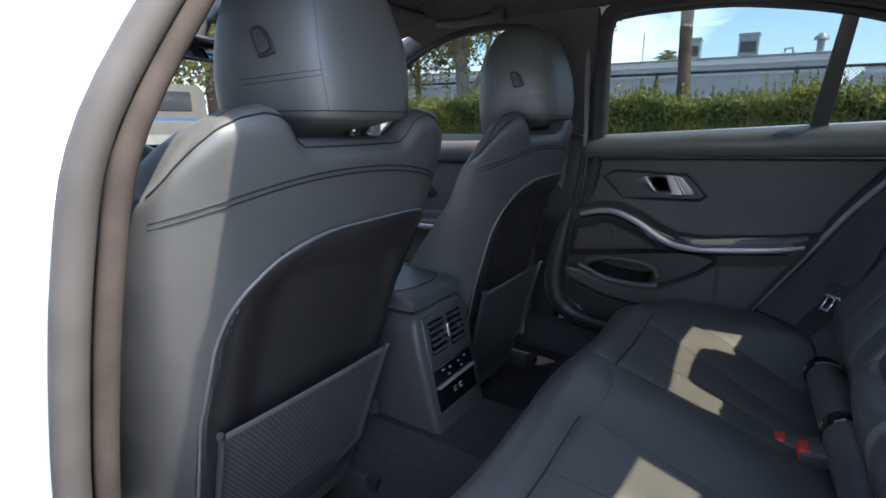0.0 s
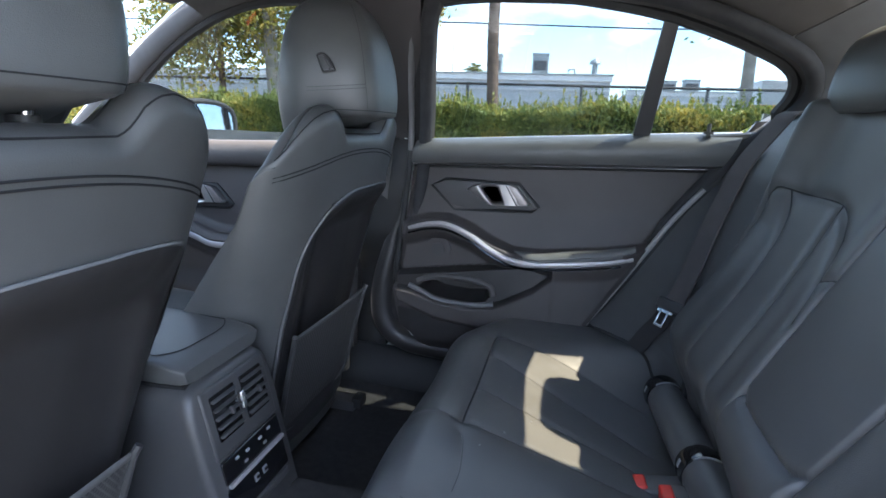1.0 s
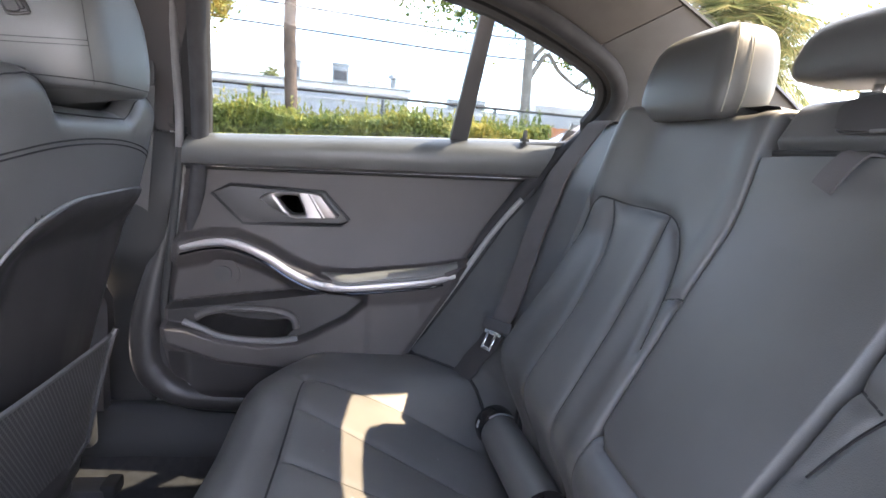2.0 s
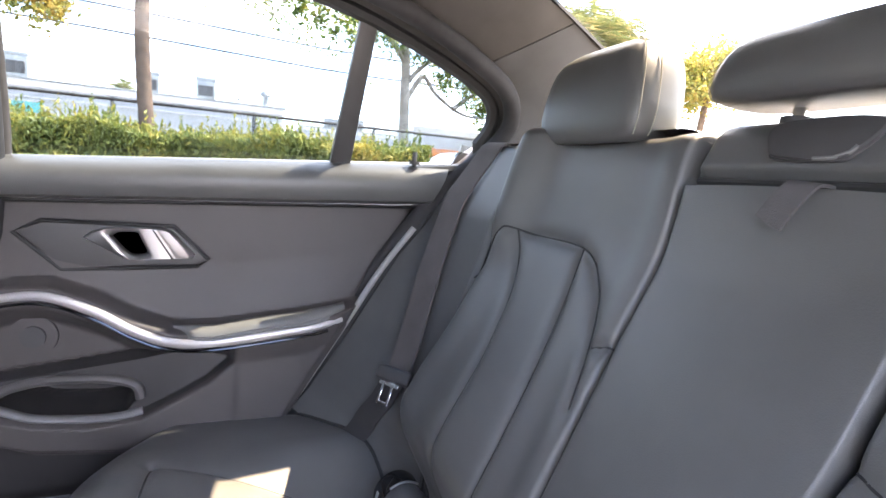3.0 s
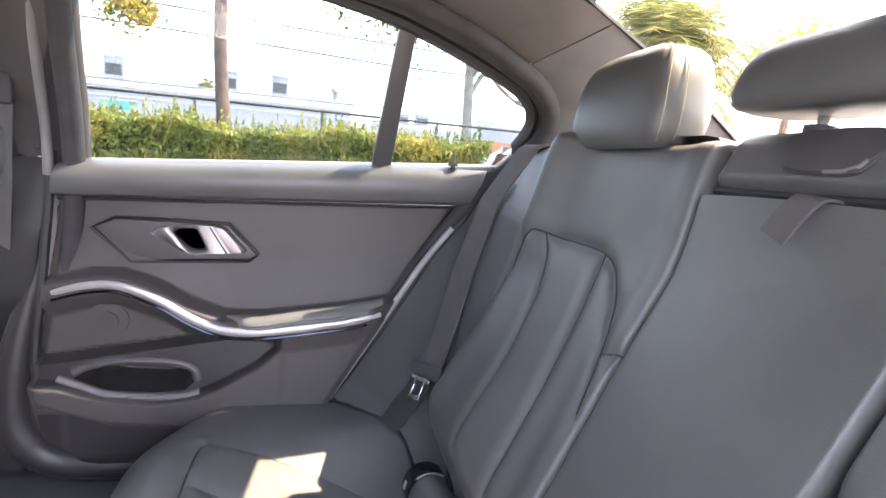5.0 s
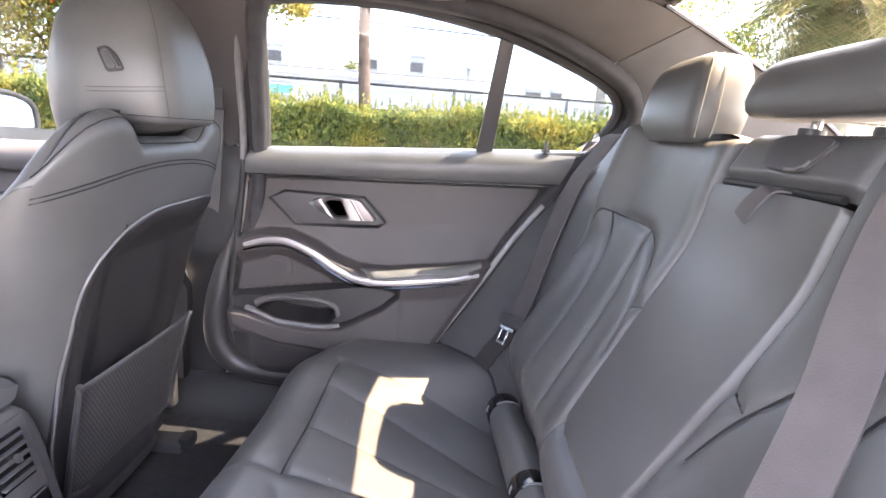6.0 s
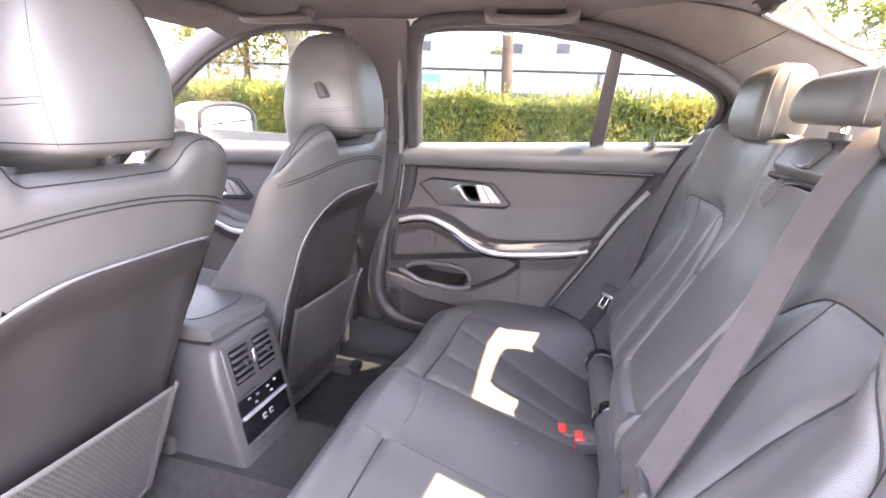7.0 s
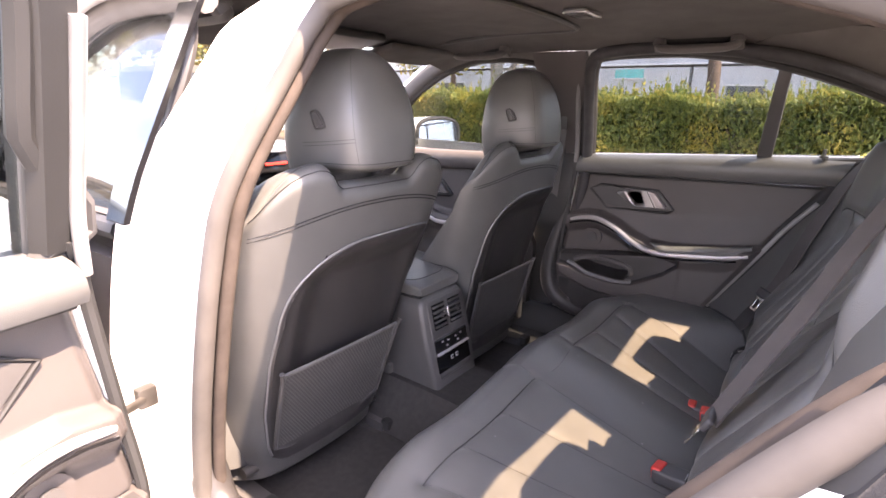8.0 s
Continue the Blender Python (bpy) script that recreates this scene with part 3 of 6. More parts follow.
def rear_door(name, label, m):
    door = thing(name, label, "car door", "rear doors", at=m @ Vector((-.575, .76, .4)))
    # card below the belt roll
    def card(u, v):
        za = .37 + v * .60
        x = door_front(za) + u * (door_rear(za) - door_front(za))
        top = arm_z(x) - .002
        z = .37 + v * (top - .37)
        x = door_front(z) + u * (door_rear(z) - door_front(z))
        edge = .012 * (1 - sstep(0, .03, u)) + .008 * (1 - sstep(0, .03, 1 - u))
        return (x, card_y(x, z) + edge, z)
    part("door_card", grid(card, lin(0, 1, 180), lin(0, 1, 170), (0, .03, 0)), VINYL, door, "charcoal soft door card with a map pocket", m=m)
    # sheet over the card's foot, darkened for the shade below the pocket
    def kick(u, v):
        xa = door_front(.45 + .06 * v) + .006 + u * (door_rear(.45) - door_front(.45 + .06 * v) - .012)
        z = .378 + v * (interp(xa, [-.56, -.5, -.42, -.3, -.1, .05], [.548, .516, .488, .476, .456, .416]) - .378)
        x = max(xa, door_front(z) + .006)
        return (x, card_y(x, z) - .0022, z)
    part("kick_panel", grid(kick, lin(0, 1, 60), lin(0, 1, 24)), SHELL, door, "lower door panel darkened for shade under the pocket", m=m)
    # belt roll under the window
    prof = [(.716, .0), (.706, -.001), (.692, -.005), (.678, -.012), (.668, -.022), (.663, -.036), (.664, -.055), (.672, -.072), (.696, -.079)]
    def roll(u, v):
        y, dz = prof[int(v)]
        z = belt_z(0) + dz
        a, b = door_front(z) + .004, door_rear(z) + .012
        x = a + (b - a) * u
        full = belt_z(x) - arm_z(x)
        return (x, y + .004 * sstep(.05, 0, u), belt_z(x) + dz * full / .083)
    part("belt_roll", grid(roll, lin(0, 1, 40), list(range(9)), (0, .03, 0)), LEATHER, door, "grained charcoal window sill roll", m=m)
    part("belt_gap", tube([(x, .702, arm_z(x) - .0005) for x in lin(-.5, .225, 20)], .0038, 6), RUBBER, door, m=m)
    # bright trim line and arm rest
    line = smooth_path([(x, card_y(x, chrome_z(x)) - .001, chrome_z(x)) for x in (-.505, -.45, -.396, -.33, -.275, -.22, -.15, 0, .075)], 6)
    part("trim_strip", tube(line, [.0042 + .0044 * math.sin(math.pi * i / (len(line) - 1)) ** .5 for i in range(len(line))], 10, flat=.6), TRIM, door, "satin aluminium trim strip", m=m)
    line2 = [p + Vector((0, -.001, -.013)) for p in line[:-3]]
    part("ambient_strip", tube(line2, .0028, 8), GLOSS, door, m=m)
    # arm rest top, daylight put into its paler colour
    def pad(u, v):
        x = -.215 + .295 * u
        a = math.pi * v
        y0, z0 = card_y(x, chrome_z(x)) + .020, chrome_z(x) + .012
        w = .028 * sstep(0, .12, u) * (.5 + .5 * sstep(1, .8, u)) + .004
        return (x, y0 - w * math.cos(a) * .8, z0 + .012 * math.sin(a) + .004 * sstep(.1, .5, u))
    part("arm_rest", grid(pad, lin(0, 1, 24), lin(-.15, 1.1, 10), (0, 0, -.006)), LIT_ARMPAD, door, "padded arm rest, colour lightened for window light", m=m)
    # ledge top in the same lightened colour
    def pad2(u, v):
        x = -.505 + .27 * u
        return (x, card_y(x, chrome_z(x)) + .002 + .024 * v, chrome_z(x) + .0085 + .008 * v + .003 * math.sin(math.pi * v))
    part("trim_ledge", grid(pad2, lin(0, 1, 24), lin(0, 1, 5), (0, 0, -.005)), LIT_ARMPAD, door, "padded ledge over the trim strip, colour lightened for window light", m=m)
    # lip below the pocket's mouth, in a paler grey for the light it catches
    rim = smooth_path([(x, card_y(x, z) - .003, z) for x, z in ((-.50, .588), (-.462, .574), (-.42, .559), (-.36, .552), (-.30, .553), (-.262, .560))], 6)
    part("pocket_rim", tube(rim, .0075, 10, flat=1.2), PIPING, door, "pocket lip, coloured paler for the light on it", m=m)
    hood = smooth_path([(x, card_y(x, z) - .003, z) for x, z in ((-.475, .600), (-.45, .612), (-.40, .622), (-.32, .620), (-.275, .607), (-.266, .582))], 6)
    part("pocket_hood", tube(hood, .0085, 10, flat=1.2), HANDLE, door, m=m)
    low = lambda x: interp(x, [-.62, -.49, -.42, -.34, -.262, -.226, -.16, -.12, -.114], [.590, .578, .556, .546, .556, .574, .612, .648, .660])
    high = lambda x: interp(x, [-.62, -.545, -.343, -.150, -.124, -.114], [.606, .618, .650, .680, .676, .662])
    def lining(u, v):
        x = door_front(.6) + .012 + (-.114 - door_front(.6) - .012) * u
        z = low(x) + (high(x) - low(x)) * v
        return (x, card_y(x, z) - .0014, z)
    part("pocket_lining", grid(lining, lin(0, 1, 120), lin(0, 1, 44)), SHELL, door, "hard black pocket lining", m=m)
    part("speaker_grille", tube([(-.424, .703, .692), (-.424, .697, .692)], .034, 28), VINYL, door, "round black speaker grille", m=m)
    part("speaker_cone", tube([(-.424, .696, .692), (-.424, .692, .692)], .018, 24), PLASTIC, door, m=m)
    handle_set(door, -.445, .862, .709, m)
    window_set(door, WINLOOP, m, True)
    part("belt_moulding", tube([(x, .738, belt_z(x) - .045) for x in lin(-.48, .30, 12)], .020, 8), RUBBER, door, "black outer window moulding", m=m)
    # bar between the drop glass and the quarter light
    part("window_bar", slab([(.043, win_y(1.0) - .003, 1.012), (.082, win_y(1.0) - .003, 1.015), (.100, win_y(1.262) - .003, 1.262), (.070, win_y(1.268) - .003, 1.268)], (0, .022, 0), .004), PLASTIC, door, "black upright window bar", m=m)
    posts = [(-.488, .985), (-.478, 1.10), (-.470, 1.20), (-.462, 1.275)]
    part("window_post", loft([[(x - .022, win_y(z) - .012, z), (x + .014, win_y(z) - .014, z), (x + .022, win_y(z) + .004, z), (x + .018, win_y(z) + .040, z), (x - .024, win_y(z) + .046, z)] for x, z in posts]), RUBBER, door, "dark trimmed window post", m=m, angle=30)
    part("post_seal", tube([(x - .026, win_y(z) + .012, z) for x, z in posts], .007, 8, up=(0, 1, 0)), SEAL, door, m=m)
    pin = part("lock_pin", tube([(.205, .682, 1.02), (.205, .682, 1.05)], .0045, 12), PLASTIC, door, m=m)
    part("pin_collar", tube([(.205, .682, 1.026), (.205, .682, 1.032)], .011, 16), PLASTIC, pin, m=m)
    edge = smooth_path([(door_rear(z) + .004, .690 - .012 * (z - .53), z) for z in (.53, .60, .67, .74, .82, .90)], 5)
    part("rear_edge_seal", tube(edge, .0065, 8, up=(0, 1, 0)), SUNLIT_EDGE, door, "rubber edge along the door, coloured pale for sunlight", m=m)
    edge = smooth_path([(door_rear(z) + .02, .700, z) for z in (.50, .60, .67, .74, .82, .90, .96, 1.03)], 5)
    part("rear_edge_gap", tube(edge, .011, 8, up=(0, 1, 0)), RUBBER, door, m=m)
    fe = smooth_path([(door_front(z) - .006, interp(z, [.40, .45, .95, 1.0, 1.28], [.735, .715, .70, .69, .595]), z) for z in (.41, .45, .5, .6, .75, .9, .98)] + [(-.478, win_y(1.08), 1.08), (-.470, win_y(1.25), 1.25)], 5)
    low_edge = [p for p in fe if p.z < 1.01]
    part("front_edge_strip", tube(smooth_path([(-.506, .684, .955), (-.502, .672, 1.03), (-.496, .640, 1.12), (-.486, .598, 1.23)], 6), .0080, 10, up=(0, 1, 0)), PIPING, door, "pale grey seal along the window post", m=m)
    part("front_edge_gap", tube(low_edge, .0085, 8, up=(0, 1, 0)), RUBBER, door, m=m)
    # painted leading edge and outer skin
    part("door_edge", grid(lambda u, v: (door_front(.38 + .60 * v) - .012 + .004 * u, .708 + .10 * u, .38 + .60 * v), lin(0, 1, 5), lin(0, 1, 14), (.01, 0, 0)), WHITE_PAINT, door, "white painted door edge", m=m)
    part("outer_skin", grid(lambda u, v: (door_front(.4 + .6 * v) + u * (door_rear(.4 + .6 * v) - door_front(.4 + .6 * v)), .80 + .05 * math.sin(math.pi * (v * .8 + .1)), .36 + .585 * v), lin(0, 1, 12), lin(0, 1, 12), (0, -.008, 0)), WHITE_PAINT, door, "white outer door skin", m=m)
    return door


# edge rubber with the sunlight on it put into a pale grey
SUNLIT_EDGE = mat("sunlit_edge_rubber", (0.30, 0.29, 0.28), 0.5, vary=0.1, vscale=30)
rear_door("rear_door", "closed charcoal rear door with aluminium handle and trim strip", Matrix.Identity(4))
HINGE = Vector((-.65, -.80, 0))
OPEN = Matrix.Translation(HINGE + Vector((.05, .025, 0))) @ Matrix.Rotation(radians(-74), 4, "Z") @ Matrix.Translation(-HINGE) @ MIR
left = rear_door("rear_door", "wide open white rear door with charcoal lining", OPEN)
part("check_strap", tube([(-.592, -.772, .688), (-.575, -.81, .690), (-.552, -.862, .697), (-.55, -.90, .70)], .0085, 8, flat=.5), DARKSTEEL, left, "dark greased steel door check strap")
part("strap_bracket", box((-.590, -.785, .690), (.02, .03, .035), .005, 2), DARKSTEEL, left)


def front_door(m, label):
    door = thing("front_door", label, "car door", "front doors", at=m @ Vector((-1.55, .76, .4)))
    cz = lambda x: interp(x, [-1.55, -1.40, -1.25, -1.12, -1.0, -.70], [.74, .735, .685, .645, .650, .672])
    def card(u, v):
        x = -1.56 + .89 * u
        z = .37 + v * (.885 + .03 * (x + 1.1) - .37)
        d = z - cz(x)
        p = .05 * (1 - sstep(.01, .05, d)) if d > 0 else .05 * (1 - .7 * sstep(-.01, -.07, d))
        return (x, .735 - p - .03 * sstep(.56, .48, z), z)
    part("door_card", grid(card, lin(0, 1, 60), lin(0, 1, 70), (0, .03, 0)), VINYL, door, "charcoal soft door card", m=m)
    prof = [(.722, .0), (.706, .002), (.69, -.003), (.682, -.013), (.678, -.035), (.684, -.06), (.70, -.072)]
    part("belt_roll", grid(lambda u, v: (-1.56 + .90 * u, prof[int(v)][0], .968 + .035 * (.9 * u - .9) + prof[int(v)][1]), lin(0, 1, 24), list(range(7)), (0, .03, 0)), VINYL, door, m=m)
    line = smooth_path([(x, .682, cz(x)) for x in (-1.52, -1.40, -1.32, -1.25, -1.18, -1.12, -1.0, -.85, -.72)], 5)
    part("trim_strip", tube(line, .011, 10, flat=.6), TRIM, door, "satin aluminium trim strip", m=m)
    part("arm_rest", tube([p + Vector((0, .02, .014)) for p in line[18:]], .02, 10, flat=1.3), VINYL, door, m=m)
    handle_set(door, -1.36, .80, .735, m)
    window_set(door, FRONTWIN if m.determinant() > 0 else [(x - .06 if x > -.7 else x, z) for x, z in FRONTWIN], m)
    part("belt_moulding", tube([(x, .755, .948 + .035 * (x + 1.56 - .9)) for x in lin(-1.45, -.66, 12)], .018, 8), RUBBER, door, "black outer window moulding", m=m)
    part("outer_skin", grid(lambda u, v: (-1.58 + .96 * u, .83 + .05 * math.sin(math.pi * (v * .8 + .1)), .32 + .66 * v), lin(0, 1, 12), lin(0, 1, 12), (0, -.008, 0)), WHITE_PAINT, door, "white outer door skin", m=m)
    part("pillar_cover", grid(lambda u, v: (-.66 + .06 * u, side_y(.97 + .34 * v) + .055, .97 + .34 * v), lin(0, 1, 5), lin(0, 1, 10), (0, -.01, 0)), GLOSS, door, "gloss black pillar cover", m=m)
    # outside mirror
    c = Vector((-1.40, .985, .992))
    rings = []
    for i, s in enumerate((.35, .75, .95, 1.0, 1.0)):
        x = c.x - .10 + .03 * i
        rings.append([(x, c.y - .035 + s * (.172 * abs(math.cos(a)) ** .6 * (1 if math.cos(a) > 0 else -1)), c.z + s * (.085 * abs(math.sin(a)) ** .6 * (1 if math.sin(a) > 0 else -1))) for a in [2 * math.pi * j / 28 for j in range(28)]])
    h = part("mirror_housing", loft(rings), WHITE_PAINT, door, "white outside mirror housing", m=m)
    turn = Matrix.Translation((c.x + .042, c.y, c.z)) @ Matrix.Rotation(radians(-8), 4, "Z") @ Matrix.Rotation(radians(-4), 4, "Y")
    gl = [turn @ Vector((0, .142 * abs(math.cos(a)) ** .8 * (1 if math.cos(a) > 0 else -1), .078 * abs(math.sin(a)) ** .6 * (1 if math.sin(a) > 0 else -1))) for a in [2 * math.pi * j / 28 for j in range(28)]]
    part("mirror_rim", tube(gl, .010, 8, True, up=(1, 0, 0)), RUBBER, h, m=m)
    part("mirror_glass", slab(gl, (.002, 0, 0)), MIRROR, h, m=m, smooth=False)
    part("mirror_arm", tube([(c.x - .03, .74, .955), (c.x - .05, .84, .96), (c.x - .05, .92, .965)], .025, 10, flat=1.5), PLASTIC, door, m=m)
    return door


front_door(Matrix.Identity(4), "closed charcoal front door with white outside mirror")
front_door(MIR, "closed white front door beside the driver's seat")


# ---------------------------------------------------------------- front seats
PLAN = [(0, 0), (.30, -.002), (.55, -.008), (.70, -.020), (.82, -.042), (.91, -.070), (.97, -.105), (1.0, -.145), (.98, -.185), (.93, -.208), (.84, -.215), (.72, -.195), (.58, -.155), (.30, -.135)]


def sym(plan):
    """Close a half outline (first point and last on the middle line side) about the middle."""
    return plan + [(0, plan[-1][1])] + [(-a, b) for a, b in plan[:0:-1]]


def front_seat(yc, xb, rec, lift, label, slim=9.0, head_shift=(0, 0)):
    """xb: x of the back's rear face at 0.6 m height; rec: its lean."""
    seat = thing("front_seat", label, "car seat", "front seats", at=(xb - .25, yc, .24))
    X = lambda z: xb + rec * (z - .6)
    half = smooth_path([(a, b, 0) for a, b in PLAN], 7)
    dense = sym([(min(p.x, 1.0), p.y) for p in half])
    TA = [0, .34, .39, .43, .49, .56, .67, .75, .82, .88, .94, .98, 1.0]
    TZ = [1.007, 1.008, 1.018, 1.035, 1.045, 1.048, 1.042, 1.031, 1.014, .993, .967, .953, .942]
    top = lambda a: interp(abs(a), TA, TZ)
    WV, WW = [0, .15, .5, .7, .85, .95, 1], [.240, .256, .270, .275, .278, .279, .279]
    DZ, DD = [.30, .50, .68, .85, .95, 1.05], [1.7, 1.5, 1.05, .70, .58, .50]
    rings = []
    rows = [(v, 1.0, 0.0) for v in [0, .01] + lin(.02, .98, 56) + [1.0]]
    rows += [(1.0, math.cos(f_), math.sin(f_)) for f_ in lin(.2, 1.5, 8)]
    for v, k, up_ in rows:
        r = []
        for a, d in dense:
            z = .30 + v * (top(a) - .035 - .30) + .035 * up_
            w = interp(v, WV, WW) - .02 * (1 - k)
            dd = d * interp(z, DZ, DD) * (interp(v, [0, .05], [.6, 1]))
            dd = max(dd, -slim * interp(z, DZ, [.37, .31, .18, .092, .072, .060]))
            c0 = -.045
            r.append((X(z) + c0 + (dd - c0) * k, yc + a * w, z))
        rings.append(r)
    bm = loft(rings)
    bmesh.ops.recalc_face_normals(bm, faces=bm.faces[:])
    def lo(z):
        """Outline of the shell to either side of the middle line."""
        if z > .72:
            return .016 - .208 * max(0.0, 1 - ((z - .72) / .166) ** 2.5) ** (1 / 2.5)
        return .016 - interp(z, [.345, .36, .40, .50, .64, .72], [.155, .174, .188, .205, .212, .208])
    def hi(z):
        if z > .76:
            return .016 + .234 * max(0.0, 1 - ((z - .76) / .126) ** 5) ** (1 / 5)
        return .016 + interp(z, [.345, .36, .40, .50, .64, .76], [.165, .19, .21, .228, .236, .234])
    gone = []
    for f_ in bm.faces:
        c = f_.calc_center_median()
        if f_.normal.x > .3 and .365 < c.z < .872 and lo(c.z) + .009 < c.y - yc < hi(c.z) - .009:
            gone.append(f_)
    bmesh.ops.delete(bm, geom=gone, context="FACES")
    back = part("backrest", bm, LEATHER, seat, "black leatherette backrest", angle=85)
    # seams: double stitched line across the shoulders, edge line over the top
    def on(a, z, lift=.001):
        """Point on the rear skin at the relative half width a."""
        d = interp(abs(a), [p[0] for p in PLAN[:8]], [p[1] for p in PLAN[:8]])
        v = (z - .30) / (top(a) - .30)
        w = interp(v, WV, WW)
        d *= interp(z, DZ, DD)
        return Vector((X(z) + d + lift, yc + a * w, z))
    for dz in (0, .007):
        s = [on(a, .911 + .050 * (1 - abs(a) ** 2.2) + dz) for a in lin(-.93, .93, 41)]
        part("seam", tube(s, .0012, 5), THREAD, back)
    # edge seam over the shoulder
    def on3(a, d):
        z = top(a) - .0105
        dd = d * interp(z, DZ, DD)
        return Vector((X(z) - .045 + (dd + .045) * .72 + .0008, yc + a * (interp(1.0, WV, WW) - .005), z + .0008))
    line = [on3(a, interp(abs(a), [p[0] for p in PLAN[:8]], [p[1] for p in PLAN[:8]])) for a in lin(-.95, .95, 81)]
    part("seam", tube(line, .0010, 5), THREAD, back)
    # hard shell, hollowed for the knees
    def shell(u, v):
        z = .345 + (.8855 - .345) * (1 - (1 - v) ** 2.4)
        y = lo(z) + (hi(z) - lo(z)) * (u + 1) / 2
        hol = (.012 * sstep(.97, .90, abs(u)) + .030 * sstep(.92, .50, abs(u))) * sstep(.880, .80, z) * sstep(.36, .45, z)
        a = y / .272
        base = on(max(-1, min(1, a)), z, .007 - .006 * sstep(.9, 1.0, abs(u)))
        return (base.x - hol, yc + y, z)
    sh = part("back_shell", grid(shell, lin(-1, 1, 61), lin(0, 1, 80), (-.02, 0, 0)), SHELL, seat, "hard black plastic seat back shell")
    rim = [(lo(z), z) for z in lin(.37, .71, 24)]
    for t in lin(0, math.pi / 2, 41):
        rim.append((.016 - .208 * math.cos(t) ** (2 / 2.5), .72 + .166 * math.sin(t) ** (2 / 2.5)))
    for t in lin(math.pi / 2, .95, 24)[1:]:
        rim.append((.016 + .234 * math.cos(t) ** (2 / 5), .76 + .126 * math.sin(t) ** (2 / 5)))
    arch = [Vector((on(max(-1, min(1, y / .272)), z).x + .003, yc + y, z)) for y, z in rim]
    part("shell_piping", tube(arch, .0024, 7), PIPING, sh, "grey edge piping")
    # net pocket with its band and side rails
    def netp(u, v):
        hw = .158 + .012 * v
        z = .375 + .228 * v + .02 * (1 - v) * abs(u) ** 5
        y = u * hw
        return Vector((on(.62, z).x + .012 + .003 * (1 - u * u), yc + y, z))
    verts, faces = [], []
    def strand(p0, p1, w=.0013, k=14):
        base = len(verts)
        dirn = Vector((0, p1[0] - p0[0], p1[1] - p0[1]))
        nrm = Vector((0, -dirn.z, dirn.y)).normalized() * w
        for i in range(k + 1):
            t = i / k
            u, v = p0[0] + (p1[0] - p0[0]) * t, p0[1] + (p1[1] - p0[1]) * t
            q = netp(u, v)
            verts.append(q - nrm), verts.append(q + nrm)
        for i in range(k):
            faces.append((base + 2 * i, base + 2 * i + 1, base + 2 * i + 3, base + 2 * i + 2))
    n = 40
    for i in range(-n // 2, n):
        for sgn in (1, -1):
            u0 = -1 + 2 * i / n
            u1 = u0 + 1.0
            a, b = (u0, 0.0), (u1, 1.0)
            t0, t1 = max(0, (-1 - u0) / 1.0), min(1, (1 - u0) / 1.0)
            if t1 - t0 < .02:
                continue
            p0 = (sgn * (u0 + t0), t0)
            p1 = (sgn * (u0 + t1), t1)
            strand(p0, p1)
    net = raw("net_pocket", verts, faces, NET, seat, "stretch mesh map pocket")
    tagged(net, kind="stuff")
    part("net_backing", grid(lambda u, v: netp(u, v) - Vector((.006, 0, 0)), lin(-1, 1, 14), lin(0, 1, 8)), RUBBER, net)
    part("net_band", tube([netp(u, 1.0) + Vector((.001, 0, .004)) for u in lin(-1, 1, 20)], .0052, 8, flat=.5), NETBAND, net, "grey elastic band")
    for s in (-1, 1):
        rail = [netp(s, v) + Vector((.001, s * .004, 0)) for v in lin(0, 1, 10)] + [netp(s, 1) + Vector((.006, s * .010, .014))]
        part("net_rail", tube(rail, .0055, 8), PLASTIC, net)
    part("net_hem", tube([netp(u, 0) for u in lin(-1, 1, 20)], .005, 8), PLASTIC, net)
    # head restraint: narrow at the rear, wider to the front
    zb, zt = 1.030, 1.250
    hx, hy = X(1.0) + lift + head_shift[0], yc + .010 + head_shift[1]
    hp = sym([(p.x, p.y) for p in smooth_path([(0, 0, 0), (.045, -.0005, 0), (.066, -.004, 0), (.083, -.014, 0), (.096, -.034, 0), (.107, -.062, 0), (.118, -.098, 0), (.126, -.130, 0), (.124, -.160, 0), (.105, -.180, 0), (.05, -.185, 0)], 3)])
    HV = [0, .02, .06, .18, .32, .44, .56, .67, .77, .86, .93, .975, 1.0]
    HW = [.82, .875, .915, .975, 1.0, .985, .94, .87, .775, .66, .52, .38, .21]
    HD = [.92, .96, .985, 1.0, .99, .95, .90, .84, .76, .66, .54, .42, .26]
    HX = [-.008, -.002, 0, 0, -.003, -.007, -.013, -.021, -.031, -.043, -.055, -.066, -.080]
    rings = []
    for v in [0, .01, .02, .04, .06, .11] + lin(.16, .90, 22) + [.925, .95, .97, .985, .995, 1.0]:
        z = zb + (zt - zb) * v
        wv, dv, xv = interp(v, HV, HW), interp(v, HV, HD), interp(v, HV, HX)
        rings.append([(hx + xv + d * dv, hy + 1.03 * a * wv, z - .045 * (1 - v) ** 2 * sstep(-.085, -.16, d)) for a, d in hp])
    bm = loft(rings)
    hr = part("head_restraint", bm, LEATHER, seat, "black leatherette head restraint", angle=70)
    def head(a, d, v, out=.0008):
        wv, dv, xv = interp(v, HV, HW), interp(v, HV, HD), interp(v, HV, HX)
        return (hx + xv + d * dv + out, hy + 1.03 * a * wv + (out if a > 0 else -out), zb + (zt - zb) * v)
    for s_ in (-1, 1):
        part("seam", tube([head(s_ * .083, -.014, v, .0003) for v in lin(.03, .93, 30)], .0003, 5), THREAD, hr)
